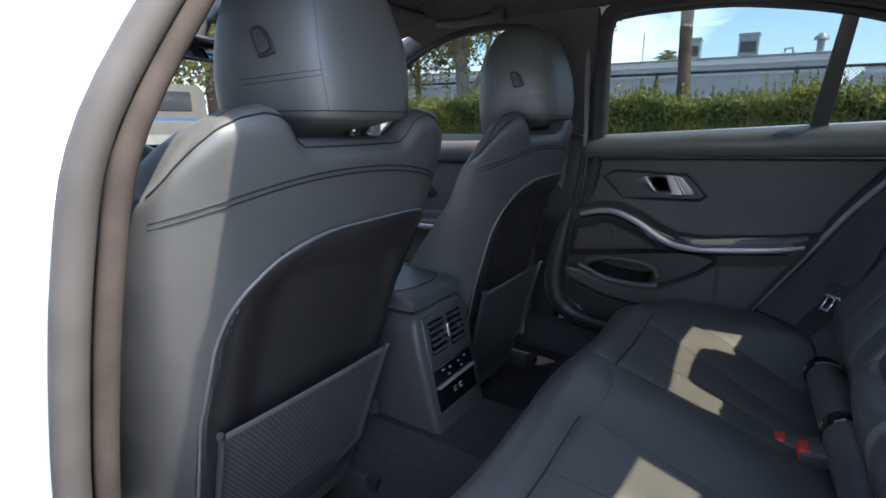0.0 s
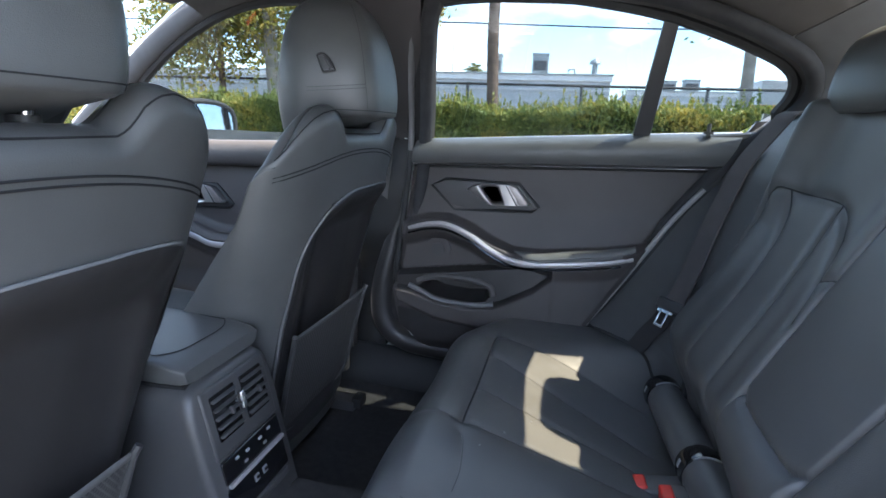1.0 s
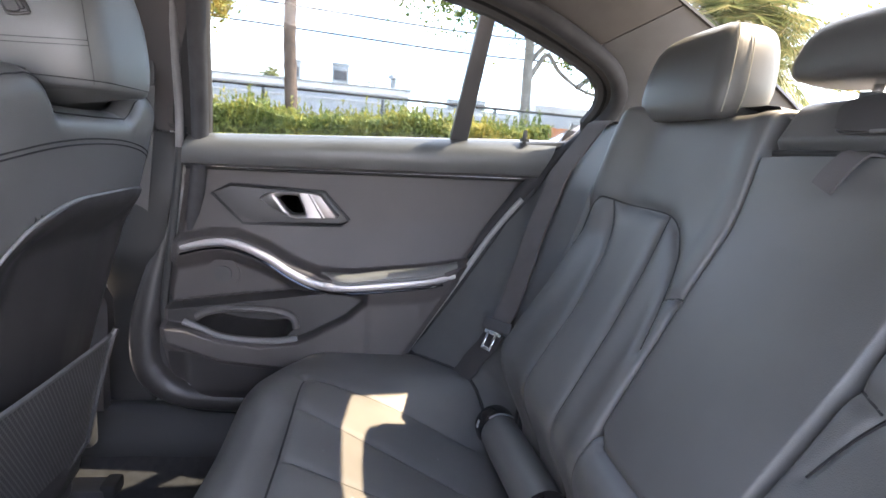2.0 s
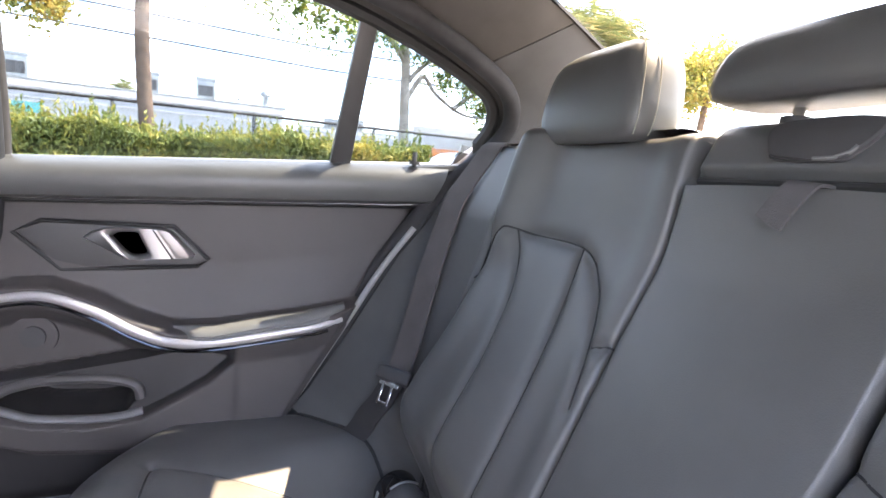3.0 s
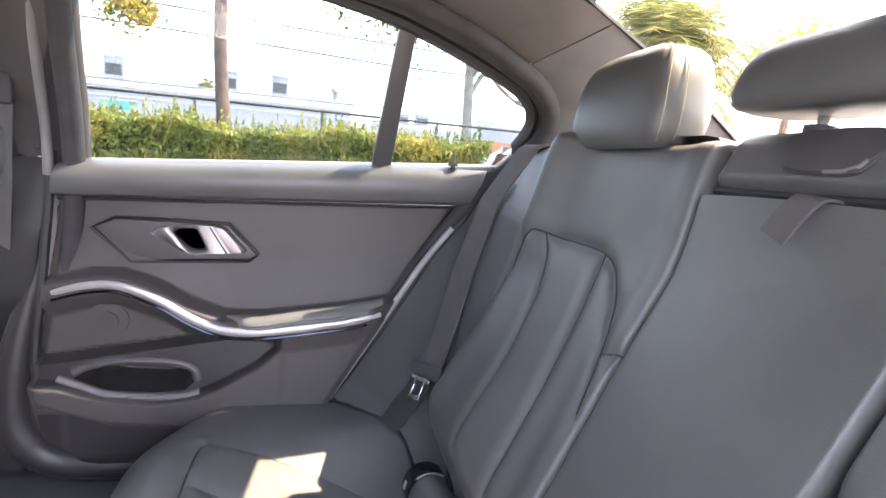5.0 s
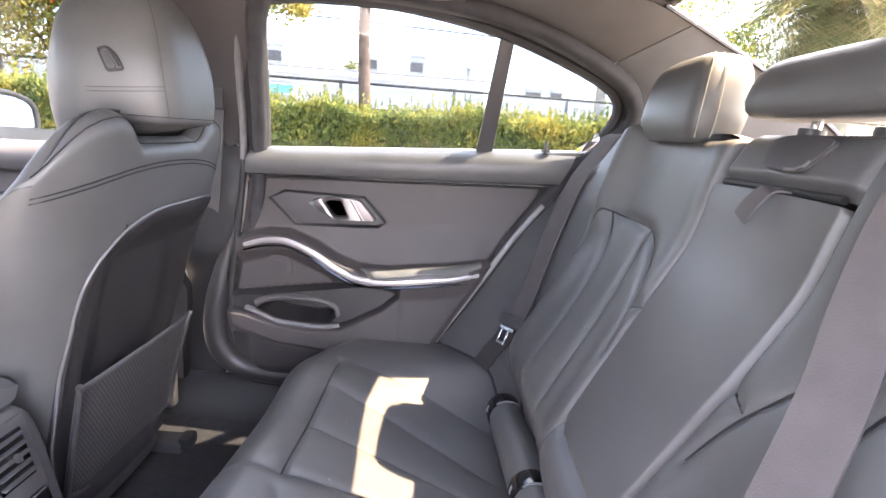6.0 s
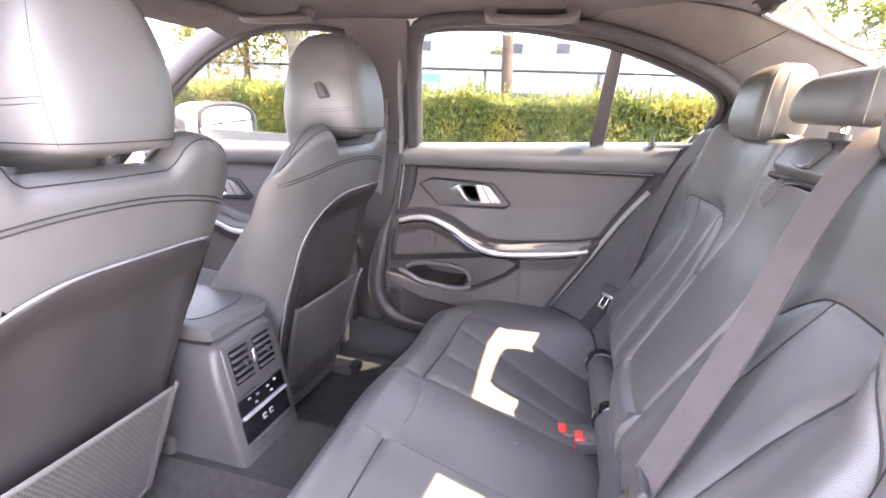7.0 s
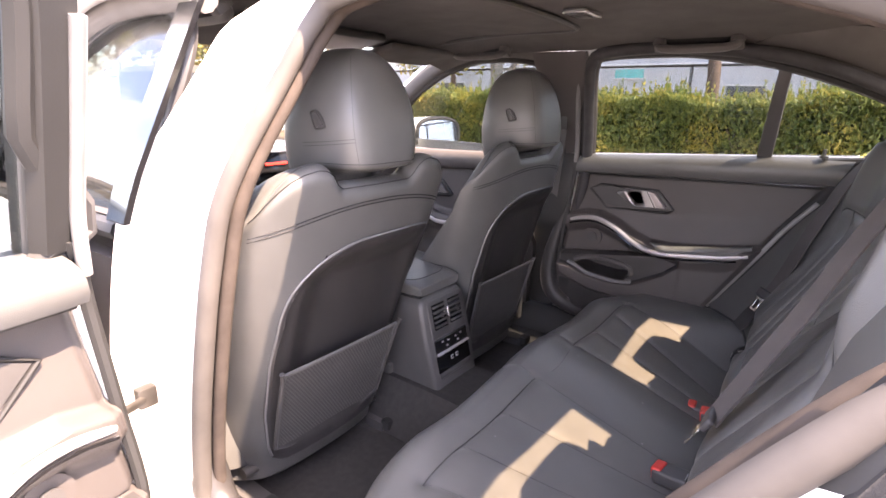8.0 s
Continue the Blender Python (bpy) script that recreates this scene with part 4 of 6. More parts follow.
        for dv_ in (0, .028):
            part("seam", tube([head(s_ * a, d, .235 + dv_ - k) for a, d, k in ((.083, -.014, 0), (.096, -.034, .012), (.107, -.062, .026), (.118, -.098, .04), (.126, -.130, .05))], .0004, 5), THREAD, hr)
    part("seam", tube([(hx + interp(.05, HV, HX) + d * interp(.05, HV, HD) + .0004, hy + 1.03 * a * (interp(.05, HV, HW) + .003), zb + .011) for a, d in hp], .0007, 5, True), THREAD, hr)
    # release button let into the side
    bc = Matrix.Translation((hx - .080, hy - .1165, 1.121)) @ Matrix.Scale(.74, 4) @ Matrix.Rotation(radians(16), 4, "Z") @ Matrix.Rotation(radians(-8), 4, "X") @ Matrix.Rotation(radians(-14), 4, "Y")
    dee = [(-.009, 0, -.021), (.000, 0, -.023), (.016, 0, -.023), (.0185, 0, -.020), (.014, 0, .002), (.006, 0, .017), (-.002, 0, .023), (-.013, 0, .022), (-.0155, 0, .018), (-.012, 0, -.010)]
    part("release_bezel", tube([Vector(p) for p in smooth_path(dee, 3, True)], .0026, 8, True, up=(0, 1, 0)), SHELL, hr, m=bc)
    part("release_button", slab([(a_ * .62 - .004, -.001, c_ * .80) for a_, b_, c_ in dee], (0, .010, 0), .002), PLASTIC, hr, m=bc)
    part("button_grip", tube([(.0125, -.002, -.017), (.008, -.003, .002), (.001, -.002, .016)], .0030, 8), PLASTIC, hr, m=bc)
    for s in (-1, 1):
        part("post", tube([(hx - .095, yc + s * .065, .985), (hx - .09, yc + s * .065, 1.06)], .0065, 12), STEEL, hr, "bright steel post")
        part("post_sleeve", tube([(hx - .097, yc + s * .065, .995), (hx - .096, yc + s * .065, 1.014)], .013, 14), PLASTIC, hr)
    # cushion, base and rails
    def cush(u, v):
        a = 2 * math.pi * u
        c_, s_ = math.cos(a), math.sin(a)
        w = .265 - .02 * v
        return (X(.45) - .09 - .50 * v, yc + w * abs(c_) ** .45 * (1 if c_ > 0 else -1), .42 + .04 * v + .085 * abs(s_) ** .5 * (1 if s_ > 0 else -1))
    part("cushion", loft([[cush(j / 28, v) for j in range(28)] for v in lin(0, 1, 12)]), LEATHER, seat, "black leatherette seat cushion")
    part("side_trim", box((X(.4) - .27, yc - .27, .37), (.45, .03, .10), .014, 3), PLASTIC, seat)
    part("side_trim", box((X(.4) - .27, yc + .27, .37), (.45, .03, .10), .014, 3), PLASTIC, seat)
    part("recliner_cover", tube([(X(.38) - .07, yc - .262, .375), (X(.38) - .07, yc - .29, .375)], .05, 20), PLASTIC, seat)
    part("rear_bar", tube([(X(.33) - .05, yc - .21, .325), (X(.33) - .05, yc + .21, .325)], .014, 10), PLASTIC, seat)
    for s in (-1, 1):
        part("seat_rail", box((X(.3) - .22, yc + s * .2, .265), (.50, .05, .03), .006), PLASTIC, seat, "black steel seat rail")
        part("rail_cap", box((X(.3) + .035, yc + s * .2, .275), (.03, .045, .03), .008), RUBBER, seat)
    return seat


front_seat(-.352, -.590, .30, .012, "black leatherette driver's seat with a mesh pocket behind", 9.0, (.003, .004))
front_seat(.366, -.576, .20, .034, "black leatherette passenger's seat with a mesh pocket behind", 1.0, (.004, -.006))

# ---------------------------------------------------------------- rear bench
bench = thing("rear_seat_cushion", "black leatherette rear bench cushion with stitched panels", "car seat", at=(-.1, 0, .3))
CUSH_SEAMS = []
for s in (-1, 1):
    CUSH_SEAMS += [
        [(-.230, s * .108), (-.231, s * .30), (-.228, s * .520)],
        [(-.228, s * .520), (-.05, s * .468), (.10, s * .42)],
        [(-.224, s * .402), (-.05, s * .335), (.10, s * .27)],
        [(-.224, s * .255), (-.05, s * .215), (.10, s * .18)],
        [(-.300, s * .104), (-.230, s * .108), (-.06, s * .108), (.10, s * .105)],
    ]
CUSH_SEAMS.append([(-.224, .066), (-.216, .045), (-.207, -.02), (-.209, -.064)])


def cushion(u, v):
    """u across, v from the back over the front roll down to the carpet."""
    y = .70 * u
    if v < .72:
        x = .17 - .44 * (v / .72)
    else:
        x = -.27
    z = .515 - .3 * (x + .1)
    ay = abs(y)
    swell = .014 * math.exp(-((ay - .30) / .13) ** 2) * -1 + interp(x, [-.27, -.2, -.1, .02, .10, .17], [-.030, -.008, .022, .055, .078, .098]) * sstep(.42, .58, ay) + .012 * math.exp(-(y / .11) ** 2)
    z += swell
    d = min(groove(x, y, L) for L in CUSH_SEAMS if abs(L[0][0] - L[-1][0]) < .01 and abs(L[0][1] - y) < .6)
    e = min(groove(x, y, L) for L in CUSH_SEAMS if abs(L[0][0] - L[-1][0]) > .01 and abs(L[0][1] - y) < .6)
    dip = .003 * math.exp(-(d / .0045) ** 2) + .005 * math.exp(-(d / .014) ** 2) + .0014 * math.exp(-(e / .006) ** 2) + .0018 * math.exp(-(e / .016) ** 2)
    z -= dip
    if v >= .72:
        a = (v - .72) / .28
        ang = min(a / .45, 1) * math.pi * .53
        r = .062
        x = -.27 - r * math.sin(ang)
        z = z - r * (1 - math.cos(ang)) * 1.05
        if a > .45:
            t = (a - .45) / .55
            x += .03 * t
            z -= .20 * t
    else:
        z -= .020 * sstep(.645, .69, ay) ** 2
    return (x + .085 * sstep(.47, .70, ay) ** 2 * sstep(0, .72, v), y, z)


part("seat_cushion", grid(cushion, lin(-1, 1, 241), lin(0, .70, 120) + lin(.705, 1, 40)), LEATHER, bench, "black leatherette seat surface", angle=80)
for L in CUSH_SEAMS:
    P = [p for p in smooth_path([(a_, b_, 0) for a_, b_ in L], 8) if p.x > -.27]
    part("seam", tube([Vector(cushion(p.y / .70, (.17 - p.x) / .44 * .72)) + Vector((0, 0, .0003)) for p in P], .0016 if abs(L[0][0] - L[-1][0]) < .01 else .0005, 5), THREAD, bench)

lint = thing("lint_specks", "tiny pale specks of lint on the rear cushion", "lint", kind="stuff", at=(-.1, 0, .5))
rl = random.Random(9)
for y_, x_ in ((.30, -.17), (.12, -.16), (.20, -.12), (.02, -.02), (-.22, -.10), (-.10, .02), (.36, .02), (-.33, -.2), (.05, -.19)):
    p = Vector(cushion(y_ / .70, (.17 - x_) / .44 * .72)) + Vector((0, 0, .0012))
    part("speck", tube([p, p + Vector((rl.uniform(-.003, .003), rl.uniform(-.003, .003), .0004))], .0009, 5), ICON, lint)

# seat backs as cushioned panels on a leaning plane
LEAN_K = .525


def tuck(z):
    """How far the backrest's foot draws back behind its roll."""
    return .11 * sstep(.65, .48, z)


def back_pt(y, z, h):
    """h: proud of the backrest plane."""
    n = Vector((-1, 0, LEAN_K)).normalized()
    return Vector((.140 + LEAN_K * (z - .635) + tuck(z), y, z)) + n * h


def inner_y(z):
    """Half width of the folding middle part."""
    return interp(z, [.45, .65, .85, .98, 1.04], [.092, .097, .112, .114, .118])


def seam_y(z):
    """Half width at the seam between the raised backrest cushion and its side wing."""
    return interp(z, [.45, .54, .575, .61, .65, .70, .77, .84, .90, .96, 1.047, 1.092], [.385, .40, .43, .462, .478, .475, .462, .46, .455, .455, .445, .43])


FLUTES = [[(.466, .846), (.446, .881), (.418, .919), (.392, .931), (.324, .935), (.250, .933), (.211, .918), (.178, .888), (.153, .848), (.138, .815), (.126, .775)],
          [(.391, .930), (.348, .845), (.328, .759), (.322, .688), (.316, .60), (.31, .50)], [(.248, .932), (.228, .862), (.212, .777), (.200, .685), (.19, .50)], [(.114, .846), (.142, .836)]]


def back_surface(s, y, z, lift=0.0):
    """Point of an outer backrest at half width y: fluted cushion, seam valley, and the wing that comes forward to the door."""
    y0, ye = inner_y(z), seam_y(z)
    top = .030 * sstep(.92, 1.06, z)
    low = interp(z, [.50, .65, .77, .86, .93, 1.05], [-.045, -.040, -.026, -.008, .012, .020])
    if y <= ye:
        bol = (.012 + .034 * sstep(.86, .95, z)) * math.exp(-((y - ye + .030) / .040) ** 2)
        roll = .005 * math.exp(-((y - y0 - .022) / .022) ** 2)
        lum = .008 * math.exp(-((z - .66) / .09) ** 2) * math.exp(-((y - .29) / .1) ** 2)
        h = -.006 + top + bol + roll + lum
        d = min(groove(y, z, L) for L in FLUTES)
        h -= .0030 * math.exp(-(d / .0035) ** 2) + .0032 * math.exp(-(d / .011) ** 2)
        h += (low - h) * sstep(ye - .030, ye, y) ** 2.2
    else:
        rear = interp(z, [.37, .5, .531, .666, .817, .898, .947, 1.04], [-.14, -.04, -.022, .060, .150, .210, .234, .283])
        he = (.140 + LEAN_K * (z - .635) + tuck(z) - rear - .024) * .885 * (1.0 if s > 0 else .55)
        he = low + (he - low) * sstep(1.07, .95, z)
        t = (y - ye) / (.675 - ye)
        straight = .25 + .55 * sstep(.72, .56, z)
        h = low + (he - low) * (straight * t + (1 - straight) * t * t) + .010 * sstep(0, .06, t) * (1 - .5 * t)
    h -= .07 * sstep(1.045, 1.092, z) ** 2 + .03 * sstep(.009, 0, y - y0) ** 2
    p = back_pt(s * y, z, h + lift)
    if z > 1.05:
        p.x += .02 * sstep(1.05, 1.092, z)
    return p


def outer_back(s):
    b = thing("bench_back", "black leatherette outer rear backrest with fluted panel", "car seat", "rear backrests", at=(.15, s * .35, .45))
    def inner(u, v):
        z = .455 + v * (1.092 - .455)
        return back_surface(s, inner_y(z) + u * (seam_y(z) - inner_y(z)), z)
    def wing(u, v):
        z = .455 + v * (1.092 - .455)
        y1 = interp(z, [.45, .82, .9, .95, 1.03, 1.085], [.674, .674, .670, .664, .650, .60])
        return back_surface(s, seam_y(z) + .0005 + u * (y1 - seam_y(z)), z)
    part("back_cushion", grid(inner, lin(0, .86, 110) + lin(.866, 1, 22), lin(0, 1, 160)), LEATHER, b, "black leatherette back panel", angle=80)
    part("side_wing", grid(wing, lin(0, .08, 8) + lin(.1, 1, 26), lin(0, 1, 90)), LEATHER, b, "plain black leatherette side wing", angle=80)
    part("seam", tube([back_surface(s, seam_y(z), z, .0008) for z in lin(.46, 1.05, 60)], .0022, 5), THREAD, b)
    # rolled top running back to the shelf
    part("back_top", grid(lambda u, v: (.360 + .115 * v, s * (.12 + .465 * u), 1.080 - .008 * v - .05 * v * v - .02 * sstep(.8, 1, u) - .018 * sstep(.06, 0, u)), lin(0, 1, 24), lin(-.05, 1, 12)), LEATHER, b)
    for L in FLUTES:
        P = smooth_path([(a_, 0, c_) for a_, c_ in L], 8)
        part("seam", tube([back_surface(s, p.x, p.z) for p in P], .0015, 5), THREAD, b)
    return b


outer_back(1)
outer_back(-1)

# dark tube laid as the shade where the wing meets the cushion
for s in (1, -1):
    crease_shade = []
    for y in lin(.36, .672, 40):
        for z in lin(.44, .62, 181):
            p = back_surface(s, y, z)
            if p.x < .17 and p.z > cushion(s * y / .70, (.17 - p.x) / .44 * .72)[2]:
                crease_shade.append(p + Vector((-.001, 0, .001)))
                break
    if len(crease_shade) > 3:
        part("crease_shade", tube(crease_shade, .0034, 6), RUBBER, bench, "dark tube drawing the shade between cushion and backrest")

mid = thing("folding_armrest", "black folded rear centre arm rest with pull strap", "armrest", at=(.2, 0, .45))


def mid_fn(u, v):
    z = .455 + v * (1.012 - .455)
    y = (inner_y(z) - .001) * u
    h = -.003 + .006 * (1 - u * u) - .03 * sstep(.955, 1.0, abs(u)) ** 2 + .026 * sstep(.92, 1.04, z) - .03 * sstep(.994, 1.0, v)
    fold = .668 + .012 * sstep(.55, 1.0, abs(u)) ** 2
    h += .006 * sstep(fold, fold - .03, z)
    return back_pt(y, z, h - .009 * math.exp(-((z - fold) / .004) ** 2))


part("back_board", grid(lambda u, v: back_pt(.135 * u, .46 + .60 * v, -.030), lin(-1, 1, 3), lin(0, 1, 3), (.012, 0, -.006)), RUBBER, mid)
part("armrest_panel", grid(mid_fn, lin(-1, 1, 60), lin(0, 1, 110)), LEATHER, mid, "flat black leatherette panel", angle=80)


def cap_fn(u, v):
    z = 1.016 + .052 * min(v, .7) / .7
    h = .021 - .014 * sstep(.5, 1, v) - .015 * sstep(.16, 0, v)
    p = back_pt(.118 * u, z, h - .02 * sstep(.80, 1, abs(u)) ** 2)
    if v > .7:
        p.x += .10 * (v - .7) / .3
        p.z += .004
    return p


part("armrest_cap", grid(cap_fn, lin(-1, 1, 40), lin(0, 1, 30)), LEATHER, mid, "padded upper band")
part("recess", tube([back_pt(y, 1.014, .014) for y in lin(-.1, .1, 10)], .004, 8), RUBBER, mid)
strap = ribbon([back_pt(-.022, 1.014, .012), back_pt(-.020, 1.007, .030), back_pt(-.014, .991, .033), back_pt(-.006, .974, .029)], .026, (0, 1, 0.10), .0012)
part("pull_strap", strap, STRAP, mid, "dark grey pull strap")
# guide of the middle belt in the upper band
rimpts = smooth_path([back_pt(y, z, .0228 - .10 * max(0, z - 1.05)) for y, z in ((-.052, 1.058), (-.034, 1.066), (.020, 1.066), (.040, 1.058), (.032, 1.040), (.022, 1.032), (-.026, 1.030), (-.040, 1.036))], 4, True)
g = part("belt_guide", slab(rimpts, (-.004, 0, .002), .001), PLASTIC, mid, "black belt guide")
part("guide_lip", tube([back_pt(y, z, .0262) for y, z in ((-.041, 1.040), (-.038, 1.035), (-.027, 1.0305), (-.012, 1.030))], .0018, 8), PIPING, g, "pale guide lip")
part("guide_rim", tube(rimpts, .0016, 8, True), PLASTIC, g)


def rear_head(yc, w, z0, z1, label, low=False):
    """Block shaped restraint with pale double stitching down the edges."""
    t = thing("rear_head_restraint", label, "headrest", "rear head restraints", at=(.40, yc, z0))
    rings = []
    d = .088 if not low else .100
    hp = sym([(0, 0), (.6, .001), (.86, .003), (.945, .009), (.985, .020), (1.0, .040), (.99, .72 * d), (.93, .92 * d), (.8, d), (.4, d)])
    prof = ((0, .84, .76), (.05, .915, .88), (.13, .97, .96), (.28, 1.0, 1.0), (.42, .985, 1.0), (.56, .96, .985), (.68, .925, .955), (.79, .875, .90), (.88, .80, .81), (.95, .68, .66), (1.0, .50, .48))
    x0 = .312 if not low else .330
    for v, wv, dv in prof:
        z = z0 + (z1 - z0) * v
        rings.append([(x0 + .10 * (z - z0) + .055 + (dd - .055) * dv, yc + a * w * wv, z) for a, dd in hp])
    bm = loft(rings)
    bmesh.ops.subdivide_edges(bm, edges=bm.edges[:], cuts=1, use_grid_fill=True, smooth=.5)
    part("pad", bm, LEATHER, t, "black leatherette pad", angle=70)
    for s in (-1, 1):
        for k, (f_, dx) in enumerate(((.955, .012), (.99, .034))):
            line = []
            for v, wv, dv in prof[1:]:
                z = z0 + (z1 - z0) * v
                line.append(Vector((x0 + .10 * (z - z0) + .055 + (dx - .055) * dv, yc + s * f_ * w * wv, z + .001)) + Vector((-.0008, s * .0022, 0)))
            sm = smooth_path(line, 14)
            st = bmesh.new()
            for i in range(0, len(sm) - 2, 2):
                tube([sm[i], sm[i + 1]], .0010, 5, bm=st)
            part("stitching", st, STITCH, t, "pale contrast stitching")
    for s in (-1, 1):
        part("post", tube([(x0 + .06, yc + s * .055, z0 - .05), (x0 + .065, yc + s * .055, z0 + .02)], .006, 10), STEEL, t, "steel post")
        part("post_sleeve", tube([(x0 + .058, yc + s * .055, z0 - .03), (x0 + .06, yc + s * .055, z0 - .010)], .014, 12), PLASTIC, t)
    return t


rear_head(.311, .112, 1.066, 1.198, "black leatherette outer head restraint with pale stitching")
rear_head(-.311, .112, 1.066, 1.198, "black leatherette outer head restraint with pale stitching")
rear_head(0, .124, 1.097, 1.168, "low black middle head restraint on a steel post", True)


# ---------------------------------------------------------------- rear belts and buckles
def rear_belt(s, label):
    t = thing("seat_belt", label, "seat belt", "rear seat belts", at=(.1, s * .5, .5))
    def web(path, half, lift):
        P = smooth_path([(y, 0, z) for y, z in path], 6)
        rings = []
        for p in P:
            a, b = back_surface(s, p.x + half, p.z + .1 * half, lift), back_surface(s, p.x - half, p.z - .1 * half, lift)
            # the slack webbing turns its face inboard, off the wing behind it
            mid_ = (a + b) / 2 + Vector((-.008, 0, .003))
            across = ((a - b).normalized() * .35 + Vector((-.62, s * .78, 0)) * .65).normalized() * .024
            a, b = mid_ + across, mid_ - across
            n = Vector((-.0014, 0, .0006))
            rings.append([a - n, b - n, b + n, a + n])
        return loft(rings)
    part("shoulder_belt", web([(.575, 1.088), (.580, 1.04), (.590, .96), (.582, .88), (.557, .78), (.536, .70), (.527, .655)], .020, .006), WEBBING, t, "dark grey belt webbing")
    part("lap_belt", web([(.526, .645), (.533, .60), (.546, .55), (.560, .49)], .018, .005), SHADED_WEB, t, "belt webbing in a darker tone for shade")
    c = back_surface(s, .526, .654, .020)
    rot = Matrix.Rotation(s * radians(36), 4, "Z") @ Matrix.Rotation(math.atan(LEAN_K), 4, "Y")
    tg = part("tongue", box(c, (.012, .074, .026), .006, 3, rot), PLASTIC, t, "black moulded belt tongue")
    plate = bmesh.new()
    for dy in (-.010, .010):
        box(c + rot @ Vector((-.007, dy, -.034)), (.003, .0055, .036), .001, 1, rot, plate)
    box(c + rot @ Vector((-.007, 0, -.050)), (.003, .0255, .007), .001, 1, rot, plate)
    box(c + rot @ Vector((-.006, 0, -.017)), (.003, .042, .008), .001, 1, rot, plate)
    part("latch_plate", plate, STEEL, tg, "bright steel latch plate")
    return t


# same belt webbing with shade put into its colour, for the lap part
SHADED_WEB = mat("shaded_webbing", (0.030, 0.028, 0.028), 0.7, grain=0.7, scale=800, vary=0.1, vscale=30)
rear_belt(1, "dark grey rear seat belt hanging over the outer backrest")

# the near belt lies slack across its backrest
near = thing("seat_belt", "dark grey rear seat belt slack across the backrest", "seat belt", "rear seat belts", at=(.1, -.3, .5))
path = [back_pt(y, z, h) for y, z, h in ((-.185, 1.100, .0), (-.190, 1.072, .040), (-.202, 1.01, .045), (-.220, .95, .042), (-.245, .88, .034), (-.266, .80, .028), (-.279, .73, .022), (-.283, .69, .018))]
part("shoulder_belt", ribbon(path, .042, (-.45, .88, -.05)), WEBBING, near, "dark grey belt webbing")
rotn = Matrix.Rotation(radians(28), 4, "Y")
tn = part("tongue", box(path[-1] + Vector((-.004, -.003, 0)), (.012, .058, .024), .005, 3, rotn), PLASTIC, near, "black belt tongue")
part("latch_plate", box(path[-1] + Vector((-.02, -.005, -.03)), (.003, .024, .045), .001, 1, rotn), STEEL, tn, "bright steel latch plate")


def buckle(p, yaw, tip, label):
    b = thing("belt_buckle", label, "seat belt buckle", "belt buckles", at=p)
    rot = Matrix.Rotation(yaw, 4, "Z") @ Matrix.Rotation(radians(-tip), 4, "Y")
    part("housing", box(Vector(p), (.075, .044, .028), .007, 3, rot), PLASTIC, b)
    part("release_button", box(Vector(p) + rot @ Vector((-.030, 0, .004)), (.020, .036, .026), .005, 3, rot), RED, b, "red release button")
    part("stalk", tube([Vector(p) + rot @ Vector((.03, 0, 0)), Vector(p) + rot @ Vector((.09, 0, -.01))], .012, 10), PLASTIC, b)


buckle((.094, .158, .456), 0.05, 8, "black belt buckle with red button on the bench")
buckle((.128, .122, .470), 0.05, 8, "black belt buckle with red button on the bench")
buckle((.098, -.160, .478), -.15, 8, "black belt buckle with red button on the bench")


# padded roll along the foot of the backrests, with the anchor hoods wrapped round it
def roll_ring(y, k, a0=0.0, a1=2 * math.pi, n_=20):
    c = Vector((.170 - .074 * abs(y), y, .490))
    return [c + Vector((-.036 * k * math.cos(a), 0, .038 * k * math.sin(a))) for a in [a0 + (a1 - a0) * j / n_ for j in range(n_ + (a1 < 6))]]


foot = thing("seat_foot_roll", "black leatherette roll between rear cushion and backrest", "car seat", at=(.15, 0, .45))
ys = lin(-.452, .452, 60)
part("roll_pad", loft([roll_ring(y, (1 - (abs(y) / .4525) ** 24) ** .5 * .9 + .1 + .012 * noise.noise((y * 14, 0, 0))) for y in ys]), LEATHER, foot, "padded black leatherette roll", angle=70)
for yy in (.424, .174, -.174, -.424):
    c = thing("isofix_cover", "glossy black child seat anchor hood round the seat roll", "anchor cover", "anchor covers", at=(.15, yy, .49))
    hood = []
    for v in lin(0, 1, 7):
        k = 1.03 + .045 * math.sin(math.pi * v) ** .5
        out_ = roll_ring(yy - .018 + .036 * v, k, -.35, 2.2, 16)
        in_ = roll_ring(yy - .018 + .036 * v, .98, -.35, 2.2, 16)
        hood.append(out_ + in_[::-1])
    part("cover", loft(hood), GLOSS, c, "glossy black hood")
    ring = roll_ring(yy - .004, 1.08, .1, .42, 4)
    part("anchor_mark", loft([[p, p + Vector((0, .008, 0)), p + Vector((-.0012, .008, 0)), p + Vector((-.0012, 0, 0))] for p in ring]), ICON, c, "small pale anchor mark")
    rim_ = [p for p in roll_ring(yy - .019, 1.06, .9, 2.2, 10)]
    part("hood_edge", tube(rim_, .0016, 6), PIPING, c)

# ---------------------------------------------------------------- centre console
con = thing("centre_console", "dark grey rear console with twin air vents and climate panel", "console", at=(-.75, 0, .25))
FACE = Matrix.Translation((-.589, .014, .588)) @ Matrix.Rotation(radians(-14), 4, "Y") @ Matrix.Diagonal((1, .86, 1, 1))


